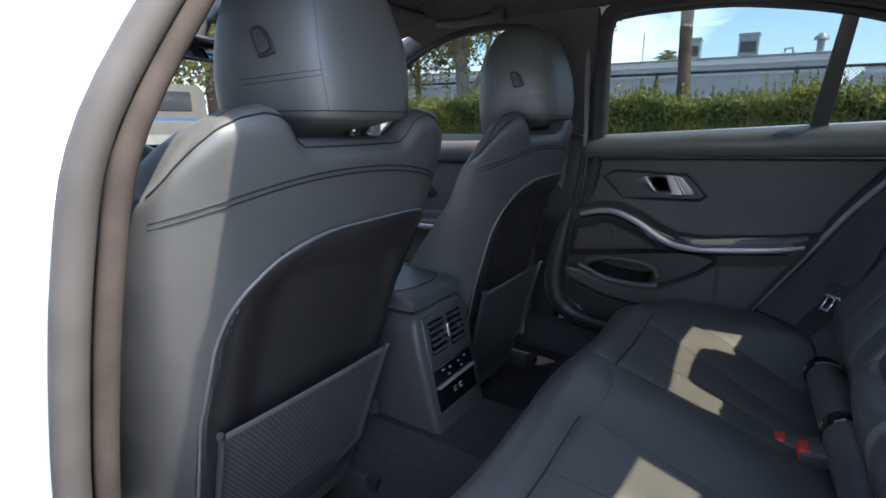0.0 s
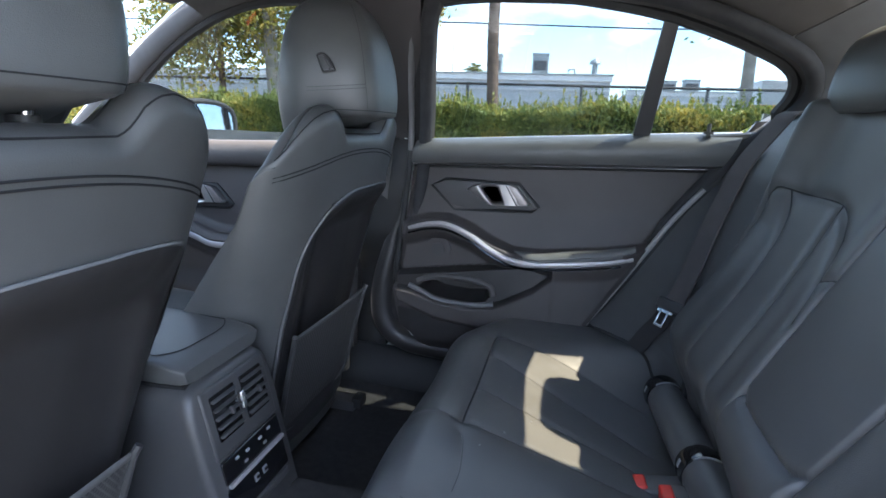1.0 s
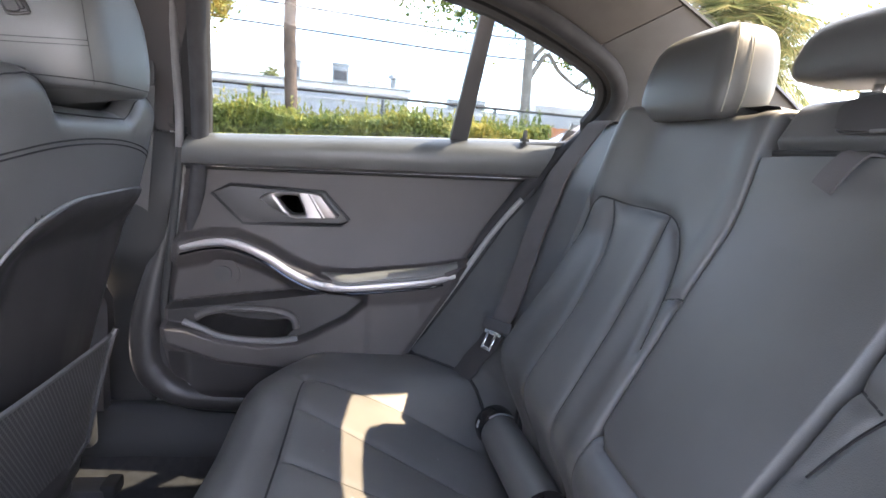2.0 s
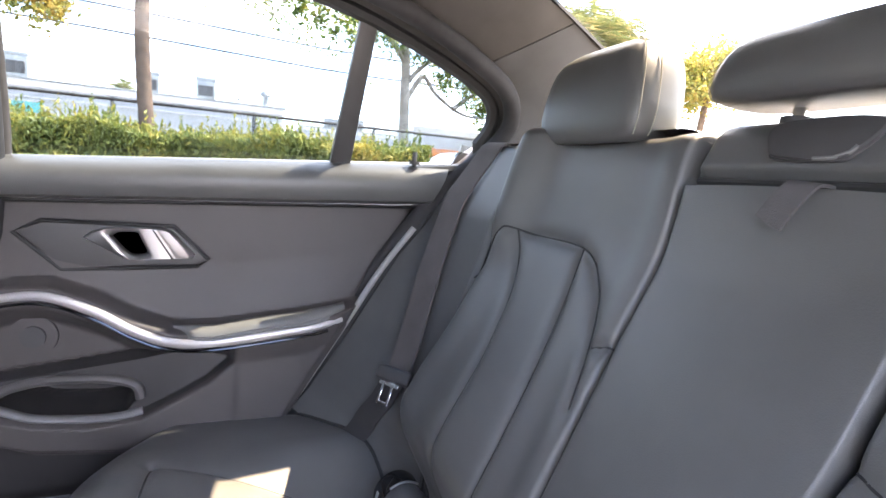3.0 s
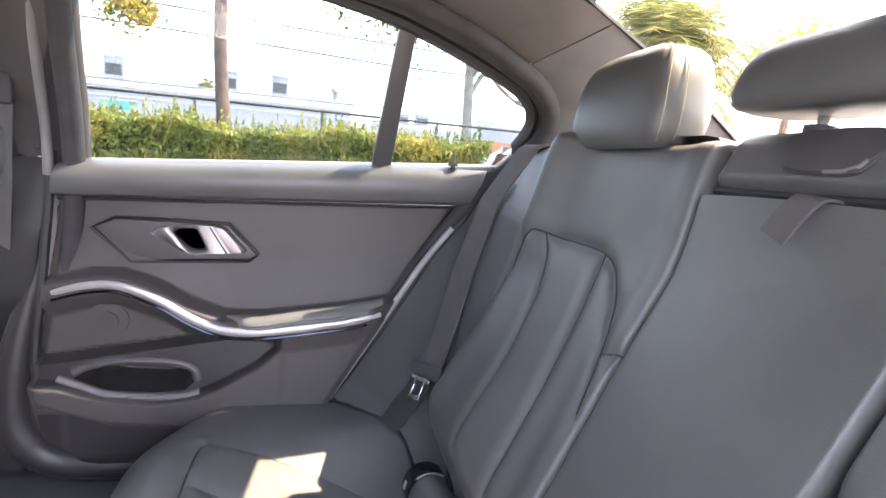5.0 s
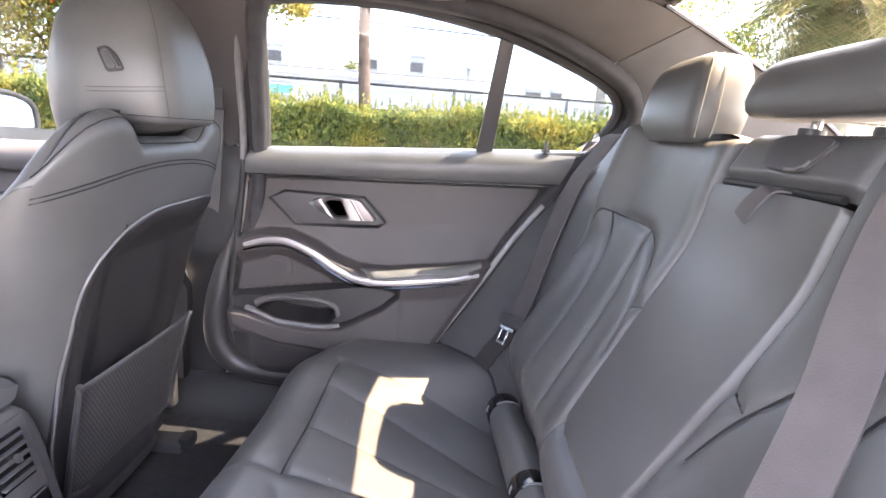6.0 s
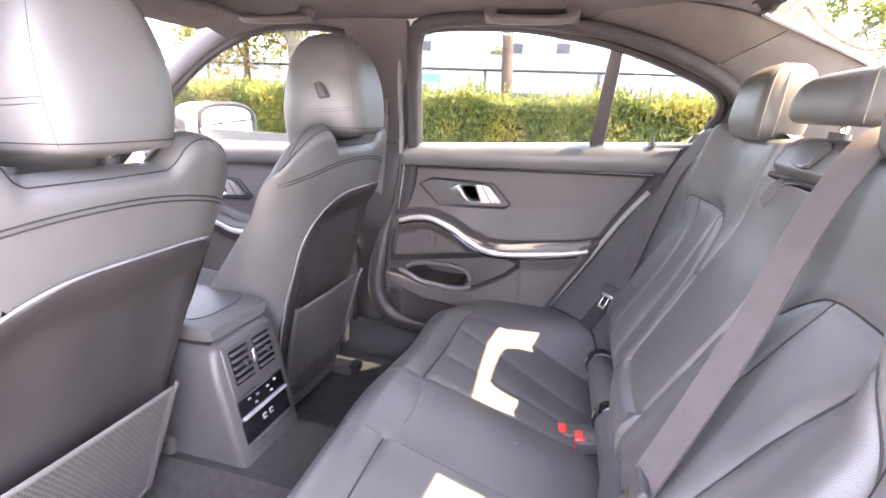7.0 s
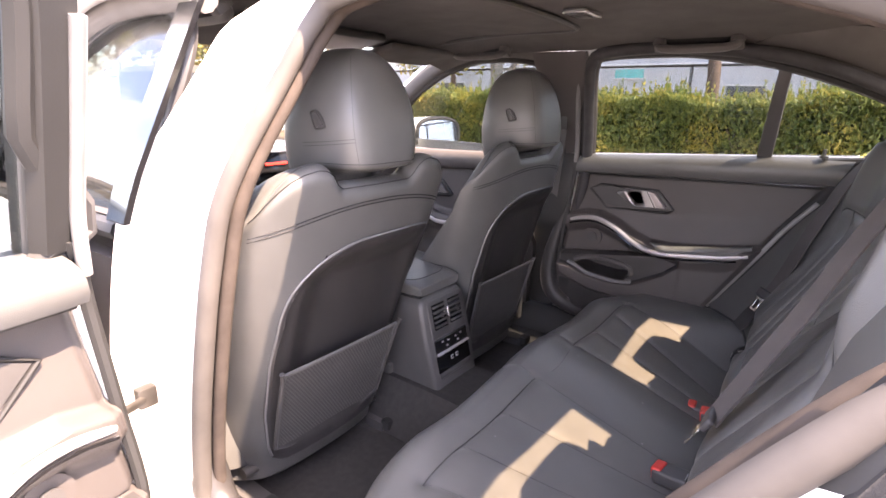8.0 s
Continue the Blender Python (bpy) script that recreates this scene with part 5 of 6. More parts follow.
def conring(x, w, z0, z1, lean=0.0):
    out = []
    for j in range(40):
        a = 2 * math.pi * j / 40
        c_, s_ = math.cos(a), math.sin(a)
        t = abs(s_) ** .30 * (1 if s_ > 0 else -1)
        z = (z0 + z1) / 2 + (z1 - z0) / 2 * t
        y = w * abs(c_) ** .30 * (1 if c_ > 0 else -1)
        out.append((x + lean * (z - z1), .014 + .87 * y * (1 - .10 * (z1 - z) / (z1 - z0)), z))
    return out


part("console_body", loft([conring(-1.35, .10, .30, .58), conring(-.95, .110, .27, .62), conring(-.70, .118, .262, .638, -.12), conring(-.610, .120, .262, .640, -.24), conring(-.598, .118, .264, .638, -.25), conring(-.590, .110, .268, .632, -.25)]), PIPEGREY, con, "dark grey console housing", angle=60)
lid = part("armrest_lid", loft([conring(-1.02, .095, .634, .672), conring(-.98, .108, .630, .684), conring(-.72, .110, .632, .683), conring(-.645, .110, .634, .678), conring(-.612, .109, .637, .672), conring(-.598, .104, .642, .666)]), LEATHER, con, "black leatherette arm rest lid")
part("lid_seam", tube([(x, .014 + .087 * y, interp(x, [-.98, -.72, -.645, -.630], [.6845, .6835, .6785, .6765])) for x, y in [(-.98, -.90)] + [(-.634 - .02 * abs(k) ** 4, k * .9) for k in lin(-1, 1, 21)] + [(-.98, .90)]], .0009, 5), THREAD, lid)
part("lid_gap", loft([conring(-1.0, .098, .626, .640), conring(-.66, .104, .627, .641), conring(-.606, .100, .628, .642)]), RUBBER, con, "dark gap under the lid")
panel = part("vent_panel", box((.006, 0, -.018), (.014, .184, .112), .006, 3), PIPEGREY, con, "dark grey vent surround", m=FACE)
for s in (-1, 1):
    hole = part("air_vent", box((.0125, s * .042, -.012), (.005, .066, .072), .002, 2), GLOSS, panel, "black slatted air vent", m=FACE)
    for k in range(5):
        part("slat", box((.0165, s * .042, -.040 + .014 * k), (.008, .064, .0038), .0012, 1, Matrix.Rotation(radians(18), 4, "Y")), PLASTIC, hole, m=FACE)
    part("vane_knob", box((.020, s * .042 + .006, -.012), (.008, .007, .012), .002, 2), PLASTIC, hole, m=FACE)
part("thumb_wheel", box((.016, 0, -.010), (.012, .012, .030), .004, 3), CHROME, panel, "ribbed grey thumb wheel", m=FACE)
ctl = part("climate_panel", box((.008, 0, -.095), (.012, .174, .038), .004, 3), GLOSS, con, "gloss black climate controls", m=FACE)
for y, z in ((-.05, -.086), (-.02, -.089), (.02, -.089), (.05, -.086), (-.03, -.102), (.03, -.102)):
    part("button", box((.0145, y, z), (.003, .010, .0045), .001, 1), ICON, ctl, m=FACE)
part("chrome_line", box((.0155, 0, -.1165), (.007, .170, .0065), .0020, 2), TRIM, con, "bright chrome line", m=FACE)
usb = part("socket_panel", box((.006, 0, -.146), (.012, .178, .052), .005, 3), GLOSS, con, "gloss black socket panel", m=FACE)
for y in (-.013, .013):
    sk = part("usb_socket", box((.0125, y, -.142), (.003, .014, .012), .001, 1), ICON, usb, m=FACE)
    part("slot", box((.0142, y, -.141), (.003, .008, .005), .0006, 1), GLOSS, sk, m=FACE)
part("kick_strip", box((.006, 0, -.181), (.012, .168, .014), .004, 3), PIPEGREY, con, "dark ribbed kick strip", m=FACE)


# ---------------------------------------------------------------- cockpit
dash = thing("dashboard", "black dashboard with instrument display", "dashboard", at=(-1.55, 0, .6))
part("dash_top", loft([[(-1.80 + .55 * a - .05 * (y / .7) ** 2, y, .60 + z) for a, z in ((0, .34), (.35, .355), (.62, .34), (.80, .30), (.86, .22), (.80, .10), (.6, -.05), (0, -.1))] for y in lin(-.72, .72, 24)]), VINYL, dash, "soft black dashboard")
part("trim_strip", box((-1.325, .2, .80), (.015, .85, .022), .004), CHROME, dash)
disp = part("instrument_display", box((-1.36, -.12, .905), (.02, .62, .13), .008, 2, Matrix.Rotation(radians(-14), 4, "Y")), GLOSS, dash, "wide dark instrument screen")
for y, w, c_ in ((-.36, .09, RED), (-.26, .05, ICON), (-.10, .10, RED), (.03, .09, RED), (.12, .05, ICON)):
    part("readout", box((-1.3475, y, .93), (.003, w, .010), .001, 1, Matrix.Rotation(radians(-14), 4, "Y")), c_, disp)
    part("readout", box((-1.3500, y + .01, .90), (.003, w * .7, .006), .001, 1, Matrix.Rotation(radians(-14), 4, "Y")), c_, disp)
wheel = thing("steering_wheel", "black leather steering wheel", "steering wheel", at=(-1.15, -.36, .8))
rotw = Matrix.Translation((-1.13, -.36, .82)) @ Matrix.Rotation(radians(-25), 4, "Y")
part("rim", tube([rotw @ Vector((0, .185 * math.cos(a), .185 * math.sin(a))) for a in [2 * math.pi * i / 40 for i in range(40)]], .015, 10, True, up=(1, 0, .4)), LEATHER, wheel)
part("hub", box((0, 0, 0), (.05, .15, .11), .02, 3), PLASTIC, wheel, m=rotw)
for a in (0, math.pi, -math.pi / 2):
    part("spoke", tube([rotw @ Vector((0, .06 * math.cos(a), .05 * math.sin(a))), rotw @ Vector((0, .18 * math.cos(a), .18 * math.sin(a)))], .013, 8, flat=1.6), CHROME, wheel)
rv = thing("rear_view_mirror", "black rear-view mirror under the windscreen top", "mirror", at=(-1.22, 0, 1.3))
part("mirror_body", box((-1.235, -.075, 1.200), (.03, .235, .062), .014, 3, Matrix.Rotation(radians(10), 4, "Z")), PLASTIC, rv)
part("mirror_glass", box((-1.218, -.072, 1.200), (.004, .217, .050), .0015, 2, Matrix.Rotation(radians(10), 4, "Z")), MIRROR, rv)
part("mirror_stem", tube([(-1.25, -.075, 1.21), (-1.22, -.04, 1.30)], .012, 10), PLASTIC, rv)
part("sensor_cover", box((-1.17, 0, 1.30), (.14, .12, .04), .015, 3, Matrix.Rotation(radians(-22), 4, "Y")), PLASTIC, rv)
for s in (-1, 1):
    vz = thing("sun_visor", "dark fabric sun visor folded against the roof", "sun visor", "sun visors", at=(-1.0, s * .33, 1.31))
    part("visor_board", box((-.99, s * .34, 1.302), (.17, .36, .018), .008, 3, Matrix.Rotation(radians(-10), 4, "Y")), FABRIC, vz)
lamp = thing("roof_lamp", "small reading lamp in the roof lining", "lamp", at=(-.31, .17, 1.37))
part("lamp_bezel", box((-.31, .17, 1.362), (.06, .10, .012), .004, 3), CHROME, lamp)
part("lamp_lens", box((-.31, .17, 1.3555), (.03, .055, .004), .001, 2), PLASTIC, lamp)
con_f = thing("roof_console", "dark overhead control console", "console", at=(-.95, 0, 1.33))
part("console_cover", box((-.96, 0, 1.318), (.15, .22, .022), .008, 3, Matrix.Rotation(radians(-10), 4, "Y")), PLASTIC, con_f)
for yy in (-.36, .36):
    mt = thing("floor_mat", "black carpet floor mat in the rear footwell", "floor mat", "floor mats", at=(-.42, yy, .25))
    part("pile_layer", grid(lambda u, v: (-.66 + .36 * v, yy + .22 * u, .254 + .004 * noise.noise((u * 5, v * 5, yy))), lin(-1, 1, 24), lin(0, 1, 20), (0, 0, -.008)), CARPET, mt)

# ---------------------------------------------------------------- outdoors
ASPHALT = mat("pale_worn_asphalt", (0.30, 0.29, 0.275), 0.9, grain=0.9, scale=120, vary=0.25, vscale=0.8, spec=0.2)
SOIL = mat("dry_soil", (0.16, 0.12, 0.08), 0.95, grain=1.0, scale=60, vary=0.3, vscale=3, spec=0.1)
CONCRETE = mat("kerb_concrete", (0.42, 0.41, 0.39), 0.85, grain=0.6, scale=80, vary=0.15, vscale=4)
STUCCO = mat("pale_grey_stucco", (0.34, 0.355, 0.38), 0.85, grain=0.5, scale=30, vary=0.06, vscale=0.6)
PARAPET = mat("white_parapet", (0.48, 0.49, 0.50), 0.7, vary=0.06, vscale=1)
ZINC = mat("galvanised_sheet", (0.24, 0.255, 0.26), 0.5, 0.3, vary=0.15, vscale=3)
TEAL = mat("teal_sign_paint", (0.05, 0.36, 0.36), 0.5, vary=0.08)
BARK = mat("grey_brown_bark", (0.095, 0.066, 0.050), 0.9, grain=1.0, scale=40, vary=0.3, vscale=10)
PALE_BARK = mat("pale_mottled_bark", (0.215, 0.195, 0.17), 0.85, grain=0.8, scale=40, vary=0.35, vscale=6)
HEDGE = leaf_mat("hedge_leaf", (0.052, 0.088, 0.024), (0.175, 0.205, 0.046), (0.42, 0.33, 0.065))
TREE = leaf_mat("tree_leaf", (0.035, 0.07, 0.02), (0.10, 0.16, 0.03), (0.28, 0.26, 0.05))
YOUNG = leaf_mat("yellow_green_leaf", (0.09, 0.12, 0.02), (0.22, 0.21, 0.04), (0.40, 0.29, 0.06))
PALM = leaf_mat("palm_leaf", (0.06, 0.085, 0.035), (0.12, 0.145, 0.06), (0.27, 0.24, 0.12))

tagged(part("ground", grid(lambda u, v: (u, v, -.004), [-600, -120, -40, -15, 0, 15, 40, 120, 600], [-600, -120, -40, -10, 0, 10, 40, 120, 600]), ASPHALT, smooth=False), "worn grey asphalt parking lot", "ground", kind="structure")
tagged(part("planting_strip", grid(lambda u, v: (u, v, .10 + .03 * noise.noise((u * .8, v * .8, 3))), lin(-24, 10, 60), lin(3.75, 9.6, 14), (0, 0, -.2)), SOIL), "bare soil strip behind the kerb", "ground", kind="structure")
kerb = tagged(part("kerb", box((-7, 3.67, .06), (34, .15, .16), .02, 2), CONCRETE), "pale concrete kerb along the planting strip", "kerb", kind="structure")


def leaf_cloud(name, centres, size, material, parent=None, label="", seed=1, flat=.5, rise=0.0):
    """Small folded leaves round the given centres (numpy, one mesh); rise turns their tips up."""
    r = np.random.RandomState(seed)
    c = np.asarray(centres, float)
    n = len(c)
    a = r.normal(size=(n, 3)) + np.array([0, 0, rise])
    a /= np.linalg.norm(a, axis=1)[:, None]
    b = np.cross(a, r.normal(size=(n, 3)))
    b /= np.linalg.norm(b, axis=1)[:, None]
    s = size * r.uniform(.6, 1.3, (n, 1))
    nn = np.cross(a, b)
    v = np.stack([c - a * s, c + b * s * flat + nn * s * .15, c + a * s, c - b * s * flat + nn * s * .15], 1).reshape(-1, 3)
    i = np.arange(n)[:, None] * 4
    f_ = np.concatenate([i + [0, 1, 2], i + [0, 2, 3]], 1).reshape(-1, 3)
    return raw(name, v.tolist(), f_.tolist(), material, parent, label)


# clipped hedge, lumpy on top, in front of the fence
hedge = thing("hedge", "dense green and yellow clipped hedge behind the kerb", "hedge", at=(-3, 4.9, 0))
r = np.random.RandomState(5)
n = 120000
hx = r.uniform(-6.2, 1.55, n)
ht = 1.235 + .03 * np.sin(hx * 1.7) + .03 * np.sin(hx * 4.3 + 1) + .025 * np.sin(hx * 9.1)
sel = r.rand(n)
hz = np.where(sel < .55, r.uniform(.12, 1.0, n) * ht, ht - np.abs(r.normal(0, .06, n)))
hy = np.where(sel < .55, 4.45 - .14 * np.sin(hx * 2.3) * np.sin(hz * 3) + np.abs(r.normal(0, .09, n)), r.uniform(4.4, 5.5, n))
cloud_pts = [np.stack([hx, hy, hz], 1)]
# upright shoots standing out of the clipped top
for i in range(900):
    sx, sy = r.uniform(-6.2, 1.5), r.uniform(4.4, 5.4)
    sh = r.uniform(.05, .12) + (.10 if r.rand() < .12 else 0)
    lean_ = r.normal(0, .12, 2)
    k = np.linspace(0, 1, 14)[:, None]
    top_ = 1.215 + .03 * math.sin(sx * 1.7) + .03 * math.sin(sx * 4.3 + 1) + .025 * math.sin(sx * 9.1)
    cloud_pts.append(np.array([sx, sy, top_ - .03]) + k * np.array([lean_[0] * sh, lean_[1] * sh, sh + .03]) + r.normal(0, .010, (14, 3)) * (1.15 - k))
leaf_cloud("foliage", np.concatenate(cloud_pts), .026, HEDGE, hedge, "small glossy hedge leaves", 2, flat=.36, rise=1.1)
tagged(bpy.data.objects["foliage"], kind="stuff")
# solid slab, its dark green standing for the shaded inside of the hedge
part("hedge_core", grid(lambda u, v: (-6.15 + 7.6 * u, 4.62 + .8 * v, 1.165 + .03 * math.sin(u * 17)), lin(0, 1, 60), lin(0, 1, 4), (0, 0, -1.0)), mat("hedge_inner_shade", (0.035, 0.045, 0.014), 0.95, vary=0.3), hedge)
st = bmesh.new()
for i in range(28):
    x = -6.0 + 7.3 * i / 27
    tube([(x, 4.75, 0), (x + .1 * math.sin(i), 4.7, .5), (x + .15 * math.sin(i * 3), 4.55, .95)], .014, 5, bm=st)
part("stems", st, BARK, hedge)

# chain-link fence
fence = thing("chain_link_fence", "black chain-link fence on posts behind the hedge", "fence", at=(-8, 9, 0))
FY, FT = 9.0, 1.80
part("top_rail", tube([(-26, FY, FT), (12, FY, FT)], .022, 8), WIRE, fence)
part("bottom_wire", tube([(-26, FY, .12), (12, FY, .12)], .006, 6), WIRE, fence)
for i in range(18):
    part("post", tube([(-24.24 + 2.02 * i, FY + .03, 0), (-24.24 + 2.02 * i, FY + .03, FT + .03)], .028, 8), WIRE, fence)
verts, faces = [], []
for sgn in (1, -1):
    for i in range(-36, 760):
        x0 = -26 + i * .05
        a, b = (x0, .12), (x0 + sgn * (FT - .12), FT)
        if min(a[0], b[0]) < -26 or max(a[0], b[0]) > 12:
            continue
        k = len(verts)
        verts += [(a[0] - .0045, FY, a[1]), (a[0] + .0045, FY, a[1]), (b[0] + .0045, FY, b[1]), (b[0] - .0045, FY, b[1])]
        faces.append((k, k + 1, k + 2, k + 3))
mesh_ob = raw("chain_link", verts, faces, ZINC, fence, "galvanised wire mesh")
tagged(mesh_ob, kind="stuff")


def building(name, x0, x1, y0, y1, h, label, openings=()):
    b = thing(name, label, "building", "low buildings", at=((x0 + x1) / 2, y0, 0))
    part("wall", box(((x0 + x1) / 2, (y0 + y1) / 2, h / 2), (x1 - x0, y1 - y0, h), .02, 1), STUCCO, b, "pale grey stucco wall", smooth=False)
    part("parapet", box(((x0 + x1) / 2, y0 + .05, h - .12), (x1 - x0 + .12, .35, .26), .02, 1), PARAPET, b, smooth=False)
    part("coping", box(((x0 + x1) / 2, y0 + .03, h + .03), (x1 - x0 + .22, .45, .06), .01, 1), ZINC, b, smooth=False)
    part("drip_band", box(((x0 + x1) / 2, y0 - .04, h - .62), (x1 - x0, .10, .07), .01, 1), PARAPET, b, smooth=False)
    for ox, oz, ow, oh, m_ in openings:
        w = part("window", box((ox, y0 - .02, oz), (ow, .10, oh), .02, 1), m_, b, smooth=False)
        part("frame", box((ox, y0 - .03, oz + oh / 2), (ow + .1, .12, .07), .01, 1), PARAPET, w, smooth=False)
        part("sill", box((ox, y0 - .05, oz - oh / 2), (ow + .1, .16, .06), .01, 1), PARAPET, w, smooth=False)
    return b


DARKWIN = mat("dark_window", (0.03, 0.035, 0.04), 0.1, vary=0.1)
building("low_building", -34, 1.35, 24, 40, 3.45, "long pale grey flat-roofed commercial building", [(-8.0, 2.45, 1.3, .45, TEAL), (-13.0, 1.5, 1.6, 1.2, DARKWIN), (-18, 1.5, 1.6, 1.2, DARKWIN), (-3.2, 1.4, 1.4, 1.1, DARKWIN)])
building("low_building", 3.0, 16, 34, 48, 3.6, "distant white flat-roofed building", [(6, 1.6, 1.5, 1.2, DARKWIN), (10, 1.6, 1.5, 1.2, DARKWIN)])


def roof_unit(x, y, z, w, h, label="galvanised air conditioning unit on the roof"):
    u = thing("roof_unit", label, "air conditioner", "roof units", at=(x, y, z))
    part("cabinet", box((x, y, z + h * .55), (w, w * .8, h * .7), .03, 2), ZINC, u)
    part("grille", box((x, y - w * .41, z + h * .5), (w * .8, .03, h * .4), .01, 1), PLASTIC, u)
    part("cowl", box((x, y, z + h * .95), (w * 1.06, w * .86, h * .12), .03, 2), ZINC, u)
    for s in (-1, 1):
        part("foot", box((x + s * w * .4, y, z + h * .1), (.08, w * .7, h * .22), .01, 1), ZINC, u)


roof_unit(-1.82, 25.5, 3.45, .74, 1.08)
roof_unit(-4.0, 25.6, 3.45, .70, 1.06)
roof_unit(-8.6, 25.6, 3.45, .78, 1.15)
roof_unit(5.2, 35, 3.6, 1.2, .7)
roof_unit(6.7, 35, 3.6, .9, .8)
v1 = thing("roof_vent", "grey roof vent pipe with cowl", "vent", at=(.65, 25, 3.45))
part("pipe", tube([(.65, 25, 3.45), (.65, 25, 4.1)], .13, 12), ZINC, v1)
part("cowl", tube([(.65, 25, 4.05), (.65, 25, 4.16), (.65, 25, 4.3)], [.26, .24, .08], 12), ZINC, v1)
v2 = thing("roof_vent", "bent grey roof pipe", "vent", at=(-.35, 25, 3.45))
part("pipe", tube([(-.5, 25, 3.45), (-.5, 25, 3.8), (-.25, 25, 3.82), (-.2, 25, 3.6)], .05, 8), ZINC, v2)
po = thing("roof_mast", "thin white roof mast", "mast", at=(-6.2, 26, 3.45))
part("pole", tube([(-6.2, 26, 3.4), (-6.2, 26, 5.0)], .04, 6), PARAPET, po)

# power lines on poles
for px in (-46, 40):
    up_ = thing("utility_pole", "weathered wooden utility pole", "pole", "utility poles", at=(px, 18, 0))
    part("mast", tube([(px, 18, 0), (px, 18, 7.2)], [.15, .11], 10), BARK, up_, "round timber mast")
    part("cross_arm", box((px, 18, 5.9), (.12, 1.6, .12), .01, 1), BARK, up_)
for z0, z1 in ((5.24, 4.95), (4.55, 4.28)):
    w = thing("power_line", "thin black overhead power line", "cable", "power lines", at=(-46, 18, z0 + .5))
    part("wire", tube([(x, 18, interp(x, [-46, -5, 3, 40], [z0 + .5, z0, z1, z1 + .6])) for x in lin(-46, 40, 44)], .026, 5), WIRE, w)


def tree(name, base, limbs, blobs, material, bark, label, size=.07, n=3500, seed=3, trunk=(.16, .1)):
    """limbs: lists of (x, y, z) relative to the base; blobs: (x, y, z, radius) of leaf clumps."""
    t = thing(name, label, "tree", "trees", at=base)
    B0 = Vector(base)
    bm = bmesh.new()
    for k, L in enumerate(limbs):
        P = smooth_path([B0 + Vector(p) for p in L], 6)
        P = [p + Vector((.02 * noise.noise(p * 2), .02 * noise.noise(p * 2 + Vector((9, 0, 0))), 0)) for p in P]
        r0, r1 = (trunk if k == 0 else (trunk[1] * .75, .02))
        tube(P, [r0 + (r1 - r0) * i / (len(P) - 1) for i in range(len(P))], 9, up=(0, 1, .1), bm=bm)
    part("trunk", bm, bark, t, "forking trunk and limbs")
    r_ = np.random.RandomState(seed)
    pts = []
    tot = sum(b[3] ** 2 for b in blobs)
    for bx, by, bz, br in blobs:
        k = max(int(n * br * br / tot), 8)
        sub = r_.normal(size=(max(k // 45, 3), 3)) * br * .5
        q = sub[r_.randint(0, len(sub), k)] + r_.normal(size=(k, 3)) * br * .2
        pts.append(q + np.array([base[0] + bx, base[1] + by, base[2] + bz]))
    ob = leaf_cloud("crown", np.concatenate(pts), size, material, t, "loose leafy crown", seed, flat=.5)
    return t


def palm(base, h, label, lean=0.0, n=26, r=.16, crown=1.8, seed=1, drop=.5, low=-.3):
    t = thing("palm_tree", label, "palm tree", "palms", at=base)
    B0 = Vector(base)
    P = [B0 + Vector((lean * (z / h) ** 2 + .03 * math.sin(z * 2), 0, z)) for z in lin(0, h, 40)]
    part("trunk", tube(P, [r * (1.15 - .25 * i / 39 + .05 * (i % 2)) for i in range(40)], 12, up=(0, 1, 0)), BARK, t, "ringed brown palm trunk")
    rr = random.Random(seed)
    top = P[-1]
    verts, faces = [], []
    for i in range(n):
        a = 2 * math.pi * i / n + rr.uniform(-.15, .15)
        el = rr.uniform(low, 1.2)
        L = crown * rr.uniform(.8, 1.1)
        for j in range(18):
            s = (j + 2) / 19
            d = Vector((math.cos(a) * math.cos(el), math.sin(a) * math.cos(el), math.sin(el)))
            c_ = top + d * L * s + Vector((0, 0, -drop * L * s * s))
            side_ = Vector((-math.sin(a), math.cos(a), 0))
            for sg in (-1, 1):
                w = .42 * L * math.sin(math.pi * (s * .85 + .12))
                tip = c_ + side_ * sg * w + d * .25 * L * .6 + Vector((0, 0, -.18 * L * rr.uniform(.5, 1.2)))
                k = len(verts)
                verts += [c_ - d * .018, c_ + d * .018, tip]
                faces.append((k, k + 1, k + 2))
    ob = raw("crown", [tuple(v) for v in verts], faces, PALM, t, "fan of drooping palm fronds")
    return t


palm((-1.12, 6.1, 0), 4.15, "tall straight palm with brown trunk behind the hedge", n=30, r=.068, crown=1.3, seed=2, drop=.7)
palm((-6.4, 33, 0), 4.5, "small distant fan palm behind the building", n=22, r=.15, crown=1.0, seed=4)
palm((7.7, 11.0, 0), 4.3, "bushy fan palm beyond the end of the hedge", n=200, r=.2, crown=1.9, seed=14, drop=.4, low=-1.1)
palm((9.3, 12.4, 0), 3.7, "bushy fan palm beyond the end of the hedge", n=180, r=.2, crown=1.9, seed=12, drop=.4, low=-1.1)
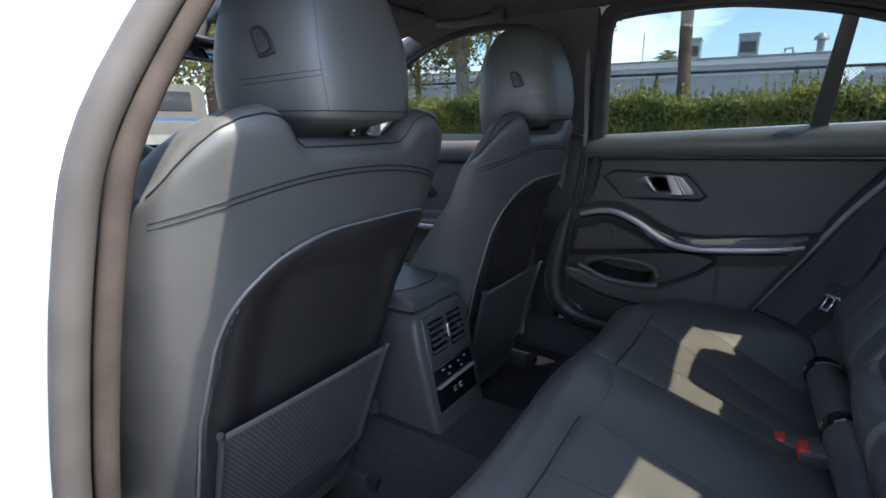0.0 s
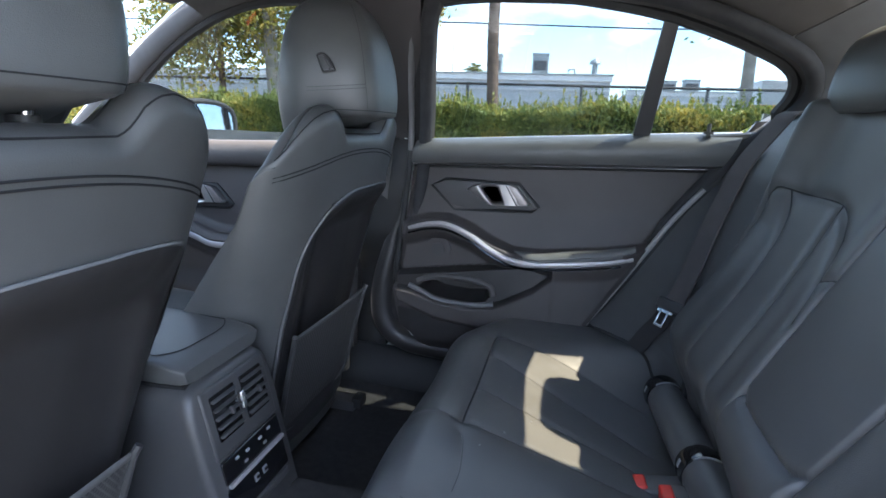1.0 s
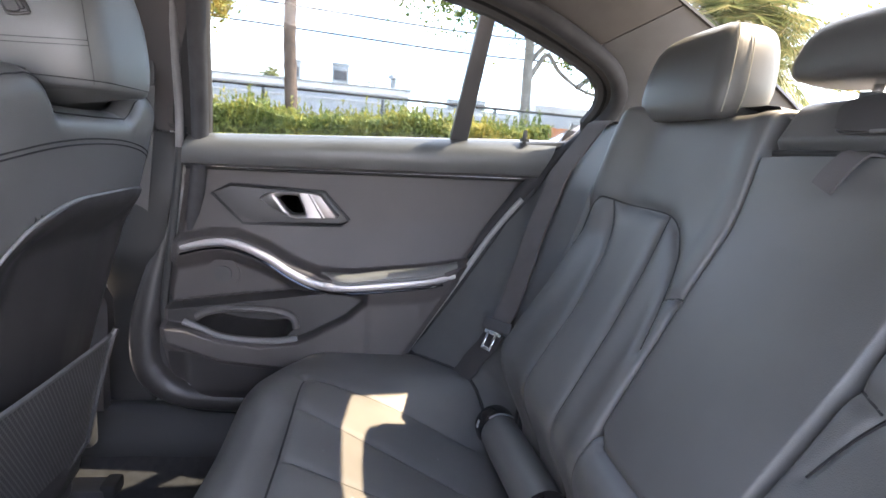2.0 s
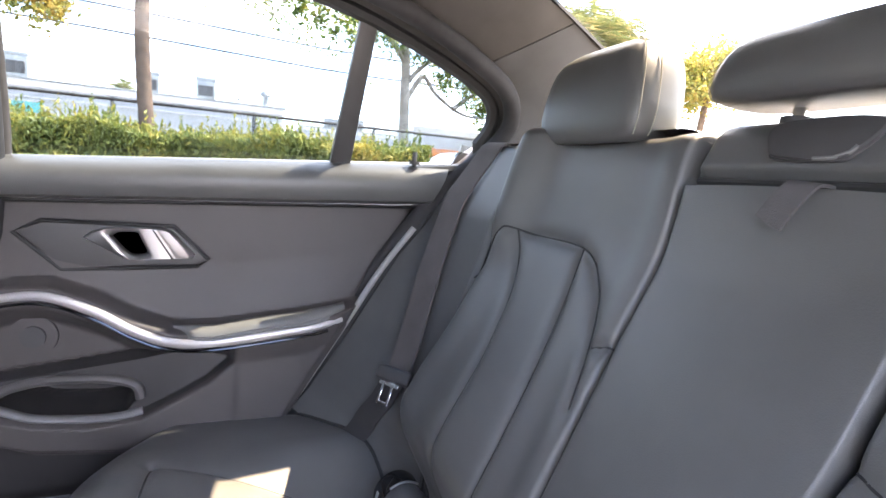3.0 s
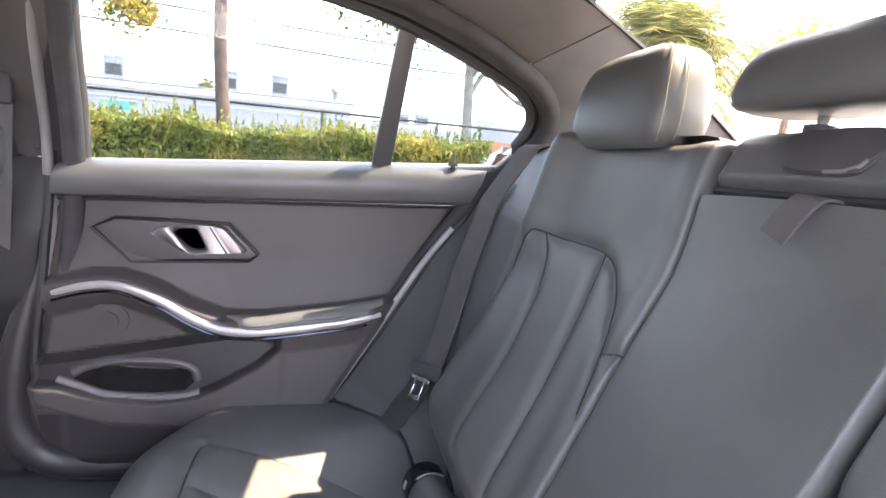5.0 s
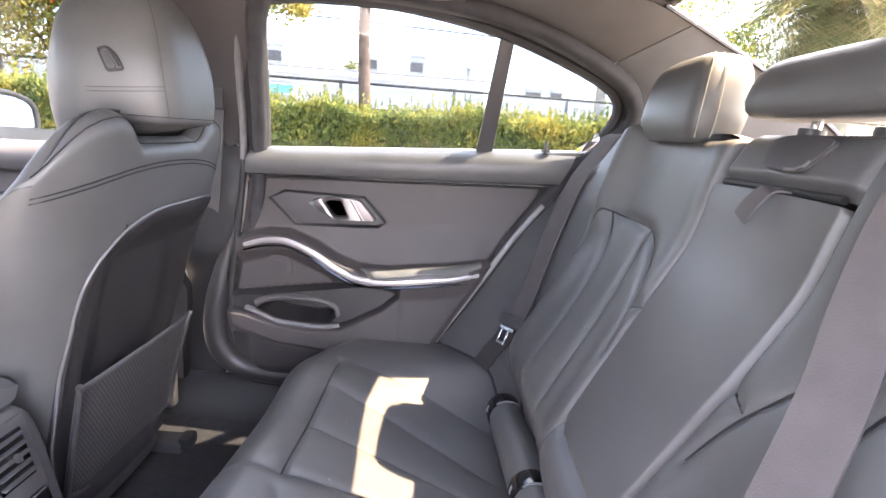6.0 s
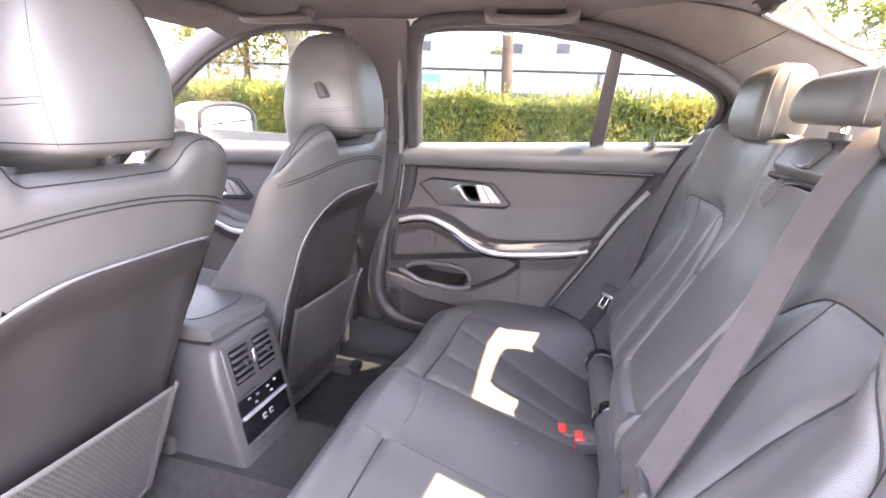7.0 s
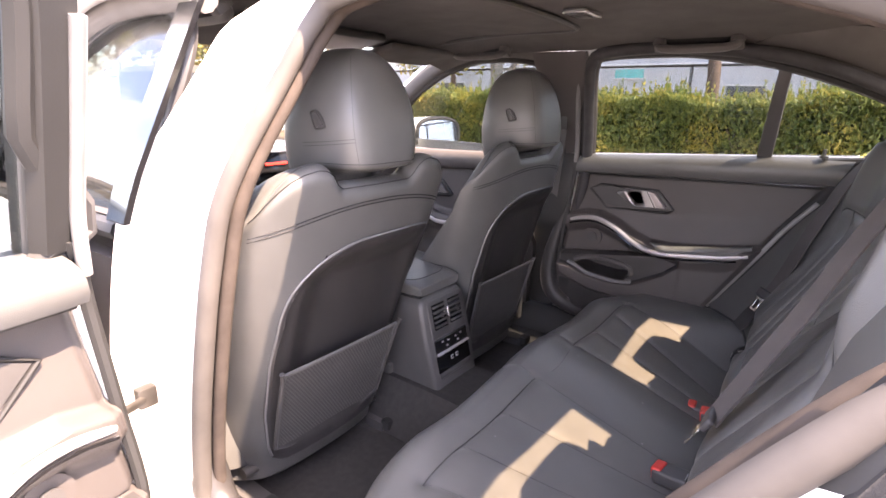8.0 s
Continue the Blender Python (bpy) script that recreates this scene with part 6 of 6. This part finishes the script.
tree("tree", (3.1, 11, 0), [[(0, 0, 0), (.05, 0, 1.5), (0, 0, 2.9), (-.05, 0, 3.8), (-.2, 0, 5.2)], [(.02, 0, 2.6), (.4, 0, 3.2), (.75, 0, 2.85), (1.6, .2, 2.5), (2.6, .3, 2.6)], [(0, 0, 3.0), (.6, .2, 3.6), (1.5, .3, 4.2)], [(0, 0, 3.4), (-.7, -.2, 4.1), (-1.6, -.4, 4.6)], [(1.2, .1, 2.6), (1.9, .3, 3.1), (2.8, .4, 3.4)]], [(-.4, 0, 4.9, 1.1), (-1.6, -.5, 4.6, 1.0), (-2.6, -1.6, 4.4, .9), (1.3, .2, 4.3, .9), (2.4, .3, 3.4, .8), (.4, 0, 3.9, .6), (1.0, .1, 3.35, .45), (1.6, .2, 3.1, .5), (2.1, .3, 2.75, .45), (3.2, .4, 2.9, .7), (-.6, -1.0, 3.8, .5)], TREE, PALE_BARK, "spreading tree with pale forked trunk behind the fence", .048, 17000, 11, (.13, .08))
tree("tree", (-5.35, 8, 0), [[(0, 0, 0), (.03, 0, 1.2), (.0, 0, 2.2), (-.1, 0, 3.2)], [(.02, 0, 1.35), (.45, 0, 1.9), (.7, 0, 2.8)], [(0, 0, 2.0), (-.5, 0, 2.8), (-.9, 0, 3.6)]], [(0, 0, 3.3, .9), (.8, 0, 3.0, .7), (-.9, 0, 3.4, .9), (2.5, 0, 3.15, .6), (2.95, 0, 2.75, .25), (-1.6, 0, 2.6, .6)], YOUNG, PALE_BARK, "slender pale tree with yellow-green crown behind the hedge", .045, 14000, 12, (.15, .1))
tree("tree", (-6.7, 8.4, 0), [[(0, 0, 0), (.05, 0, 1.5), (.0, 0, 3.0)], [(0, 0, 1.9), (-.6, 0, 2.6)]], [(0, 0, 3.0, 1.0), (-1.0, 0, 2.5, .7), (.9, 0, 2.6, .6)], YOUNG, BARK, "thin tree with yellowing crown behind the hedge", .045, 9000, 13, (.07, .05))
tree("tree", (-11, 6.5, 0), [[(0, 0, 0), (0, 0, 2), (.2, 0, 4)]], [(0, 0, 3.6, 1.6), (1.6, 0, 3.1, 1.2), (-1.8, 0, 3.2, 1.3), (0, -1.5, 3.0, 1.2)], YOUNG, BARK, "sunlit yellow-green tree ahead of the car", .07, 20000, 14)
tree("tree", (-16, 1.5, 0), [[(0, 0, 0), (0, 0, 2), (.2, 0, 4)]], [(0, 0, 3.4, 1.8), (0, 1.8, 3.0, 1.5), (0, -1.8, 3.0, 1.5), (0, 3.4, 3.2, 1.3), (0, 5.0, 3.0, 1.2)], YOUNG, BARK, "broad tree ahead of the car", .08, 20000, 15)
tree("tree", (14, 13.3, 0), [[(0, 0, 0), (0, 0, 2.4), (.2, 0, 4.6)], [(0, 0, 2.8), (.7, .4, 4.4)]], [(0, 0, 5.0, 1.0), (.8, .5, 5.3, .8), (-.7, 0, 4.6, .8)], YOUNG, BARK, "sunlit tree beyond the rear of the car park", .08, 7000, 16)
tree("tree", (1.0, 7.6, 0), [[(0.9, .8, 4.2), (.5, .3, 3.8), (-.2, 0, 3.35)], [(.4, .2, 3.7), (.3, 0, 3.2)]], [(-.1, 0, 3.35, .35), (.35, 0, 3.15, .30), (-.45, 0, 3.3, .25)], TREE, BARK, "leafy twig hanging over the hedge", .05, 700, 17, (.03, .02))

# parked vehicles beyond
CANVAS = mat("beige_canvas", (0.125, 0.115, 0.10), 0.9, grain=0.5, scale=60, vary=0.12, vscale=3)
JEEPBLUE = mat("blue_car_paint", (0.03, 0.07, 0.16), 0.25, coat=0.5, vary=0.04)
ORANGE = mat("orange_paint", (0.75, 0.22, 0.02), 0.4, vary=0.05)


def soft_top(p):
    x, y = p
    v = thing("off_road_vehicle", "parked off-road vehicle with beige canvas top", "car", at=(x, y, 0))
    part("canvas_top", loft([[(x + a, y + w * b, z) for b, z in ((-1, 1.05), (-.95, 1.55), (-.8, 1.66), (.8, 1.66), (.95, 1.55), (1, 1.05))] for a, w in ((-2.2, .78), (-1.9, .82), (-.3, .82), (.0, .76))]), CANVAS, v, "beige canvas roof")
    part("rear_window", box((x + .0, y, 1.36), (.03, .9, .34), .02, 2), DARKWIN, v)
    part("body", box((x - 1.4, y, .78), (3.2, 1.6, .56), .08, 3), JEEPBLUE, v, "blue lower body")
    part("tailgate", box((x + .2, y, .80), (.08, 1.2, .42), .03, 2), CANVAS, v)
    part("rear_lamp", box((x + .22, y - .68, .92), (.06, .13, .2), .02, 2), RED, v, "red rear lamp")
    part("rear_lamp", box((x + .22, y + .68, .92), (.06, .13, .2), .02, 2), RED, v, "red rear lamp")
    for sx in (-.4, -2.4):
        for s in (-1, 1):
            part("wheel", tube([(x + sx, y + s * .6, .38), (x + sx, y + s * .85, .38)], .38, 20), RUBBER, v)


soft_top((-9.3, 4.45))


def truck(x, y):
    t = thing("box_truck", "white box truck with orange stripe", "truck", at=(x, y, 0))
    part("cargo_box", box((x + 1.6, y, 1.75), (3.6, 2.0, 1.4), .04, 2), PARAPET, t, "white cargo box")
    part("stripe", box((x + 1.6, y - .005, 1.72), (3.62, 2.02, .28), .01, 1), ORANGE, t, "orange stripe")
    part("cab", box((x - .7, y, 1.15), (1.2, 1.8, 1.2), .15, 3), PARAPET, t)
    part("chassis", box((x + .8, y, .6), (4.6, .9, .2), .03, 1), PLASTIC, t)
    for sx in (-.6, 2.2):
        for s in (-1, 1):
            part("wheel", tube([(x + sx, y + s * .7, .42), (x + sx, y + s * .95, .42)], .42, 20), RUBBER, t)


truck(4.5, 15.0)


def sedan(x, y, paint, label):
    v = thing("parked_car", label, "car", at=(x, y, 0))
    prof = [(-2.1, .45), (-2.1, .75), (-1.2, .98), (-.5, 1.46), (.7, 1.50), (1.5, 1.05), (2.1, .92), (2.15, .45)]
    part("body", loft([[(x + a, y + s * w * (1 if z < 1 else .82), z) for a, z in prof] for s, w in ((-1, .86), (-.5, .88), (.5, .88), (1, .86))]), paint, v, "painted body", angle=30)
    part("window", loft([[(x + a, y + s * .80, z) for a, z in ((-.85, 1.0), (-.4, 1.40), (.6, 1.43), (1.2, 1.02))] for s in (-1, 1)]), DARKWIN, v)
    for sx in (-1.35, 1.35):
        for s in (-1, 1):
            part("wheel", tube([(x + sx, y + s * .62, .32), (x + sx, y + s * .87, .32)], .32, 20), RUBBER, v)


sedan(3.7, 8.0, mat("pale_blue_paint", (0.22, 0.34, 0.46), 0.25, coat=0.5, vary=0.04), "pale blue car parked past the end of the hedge")
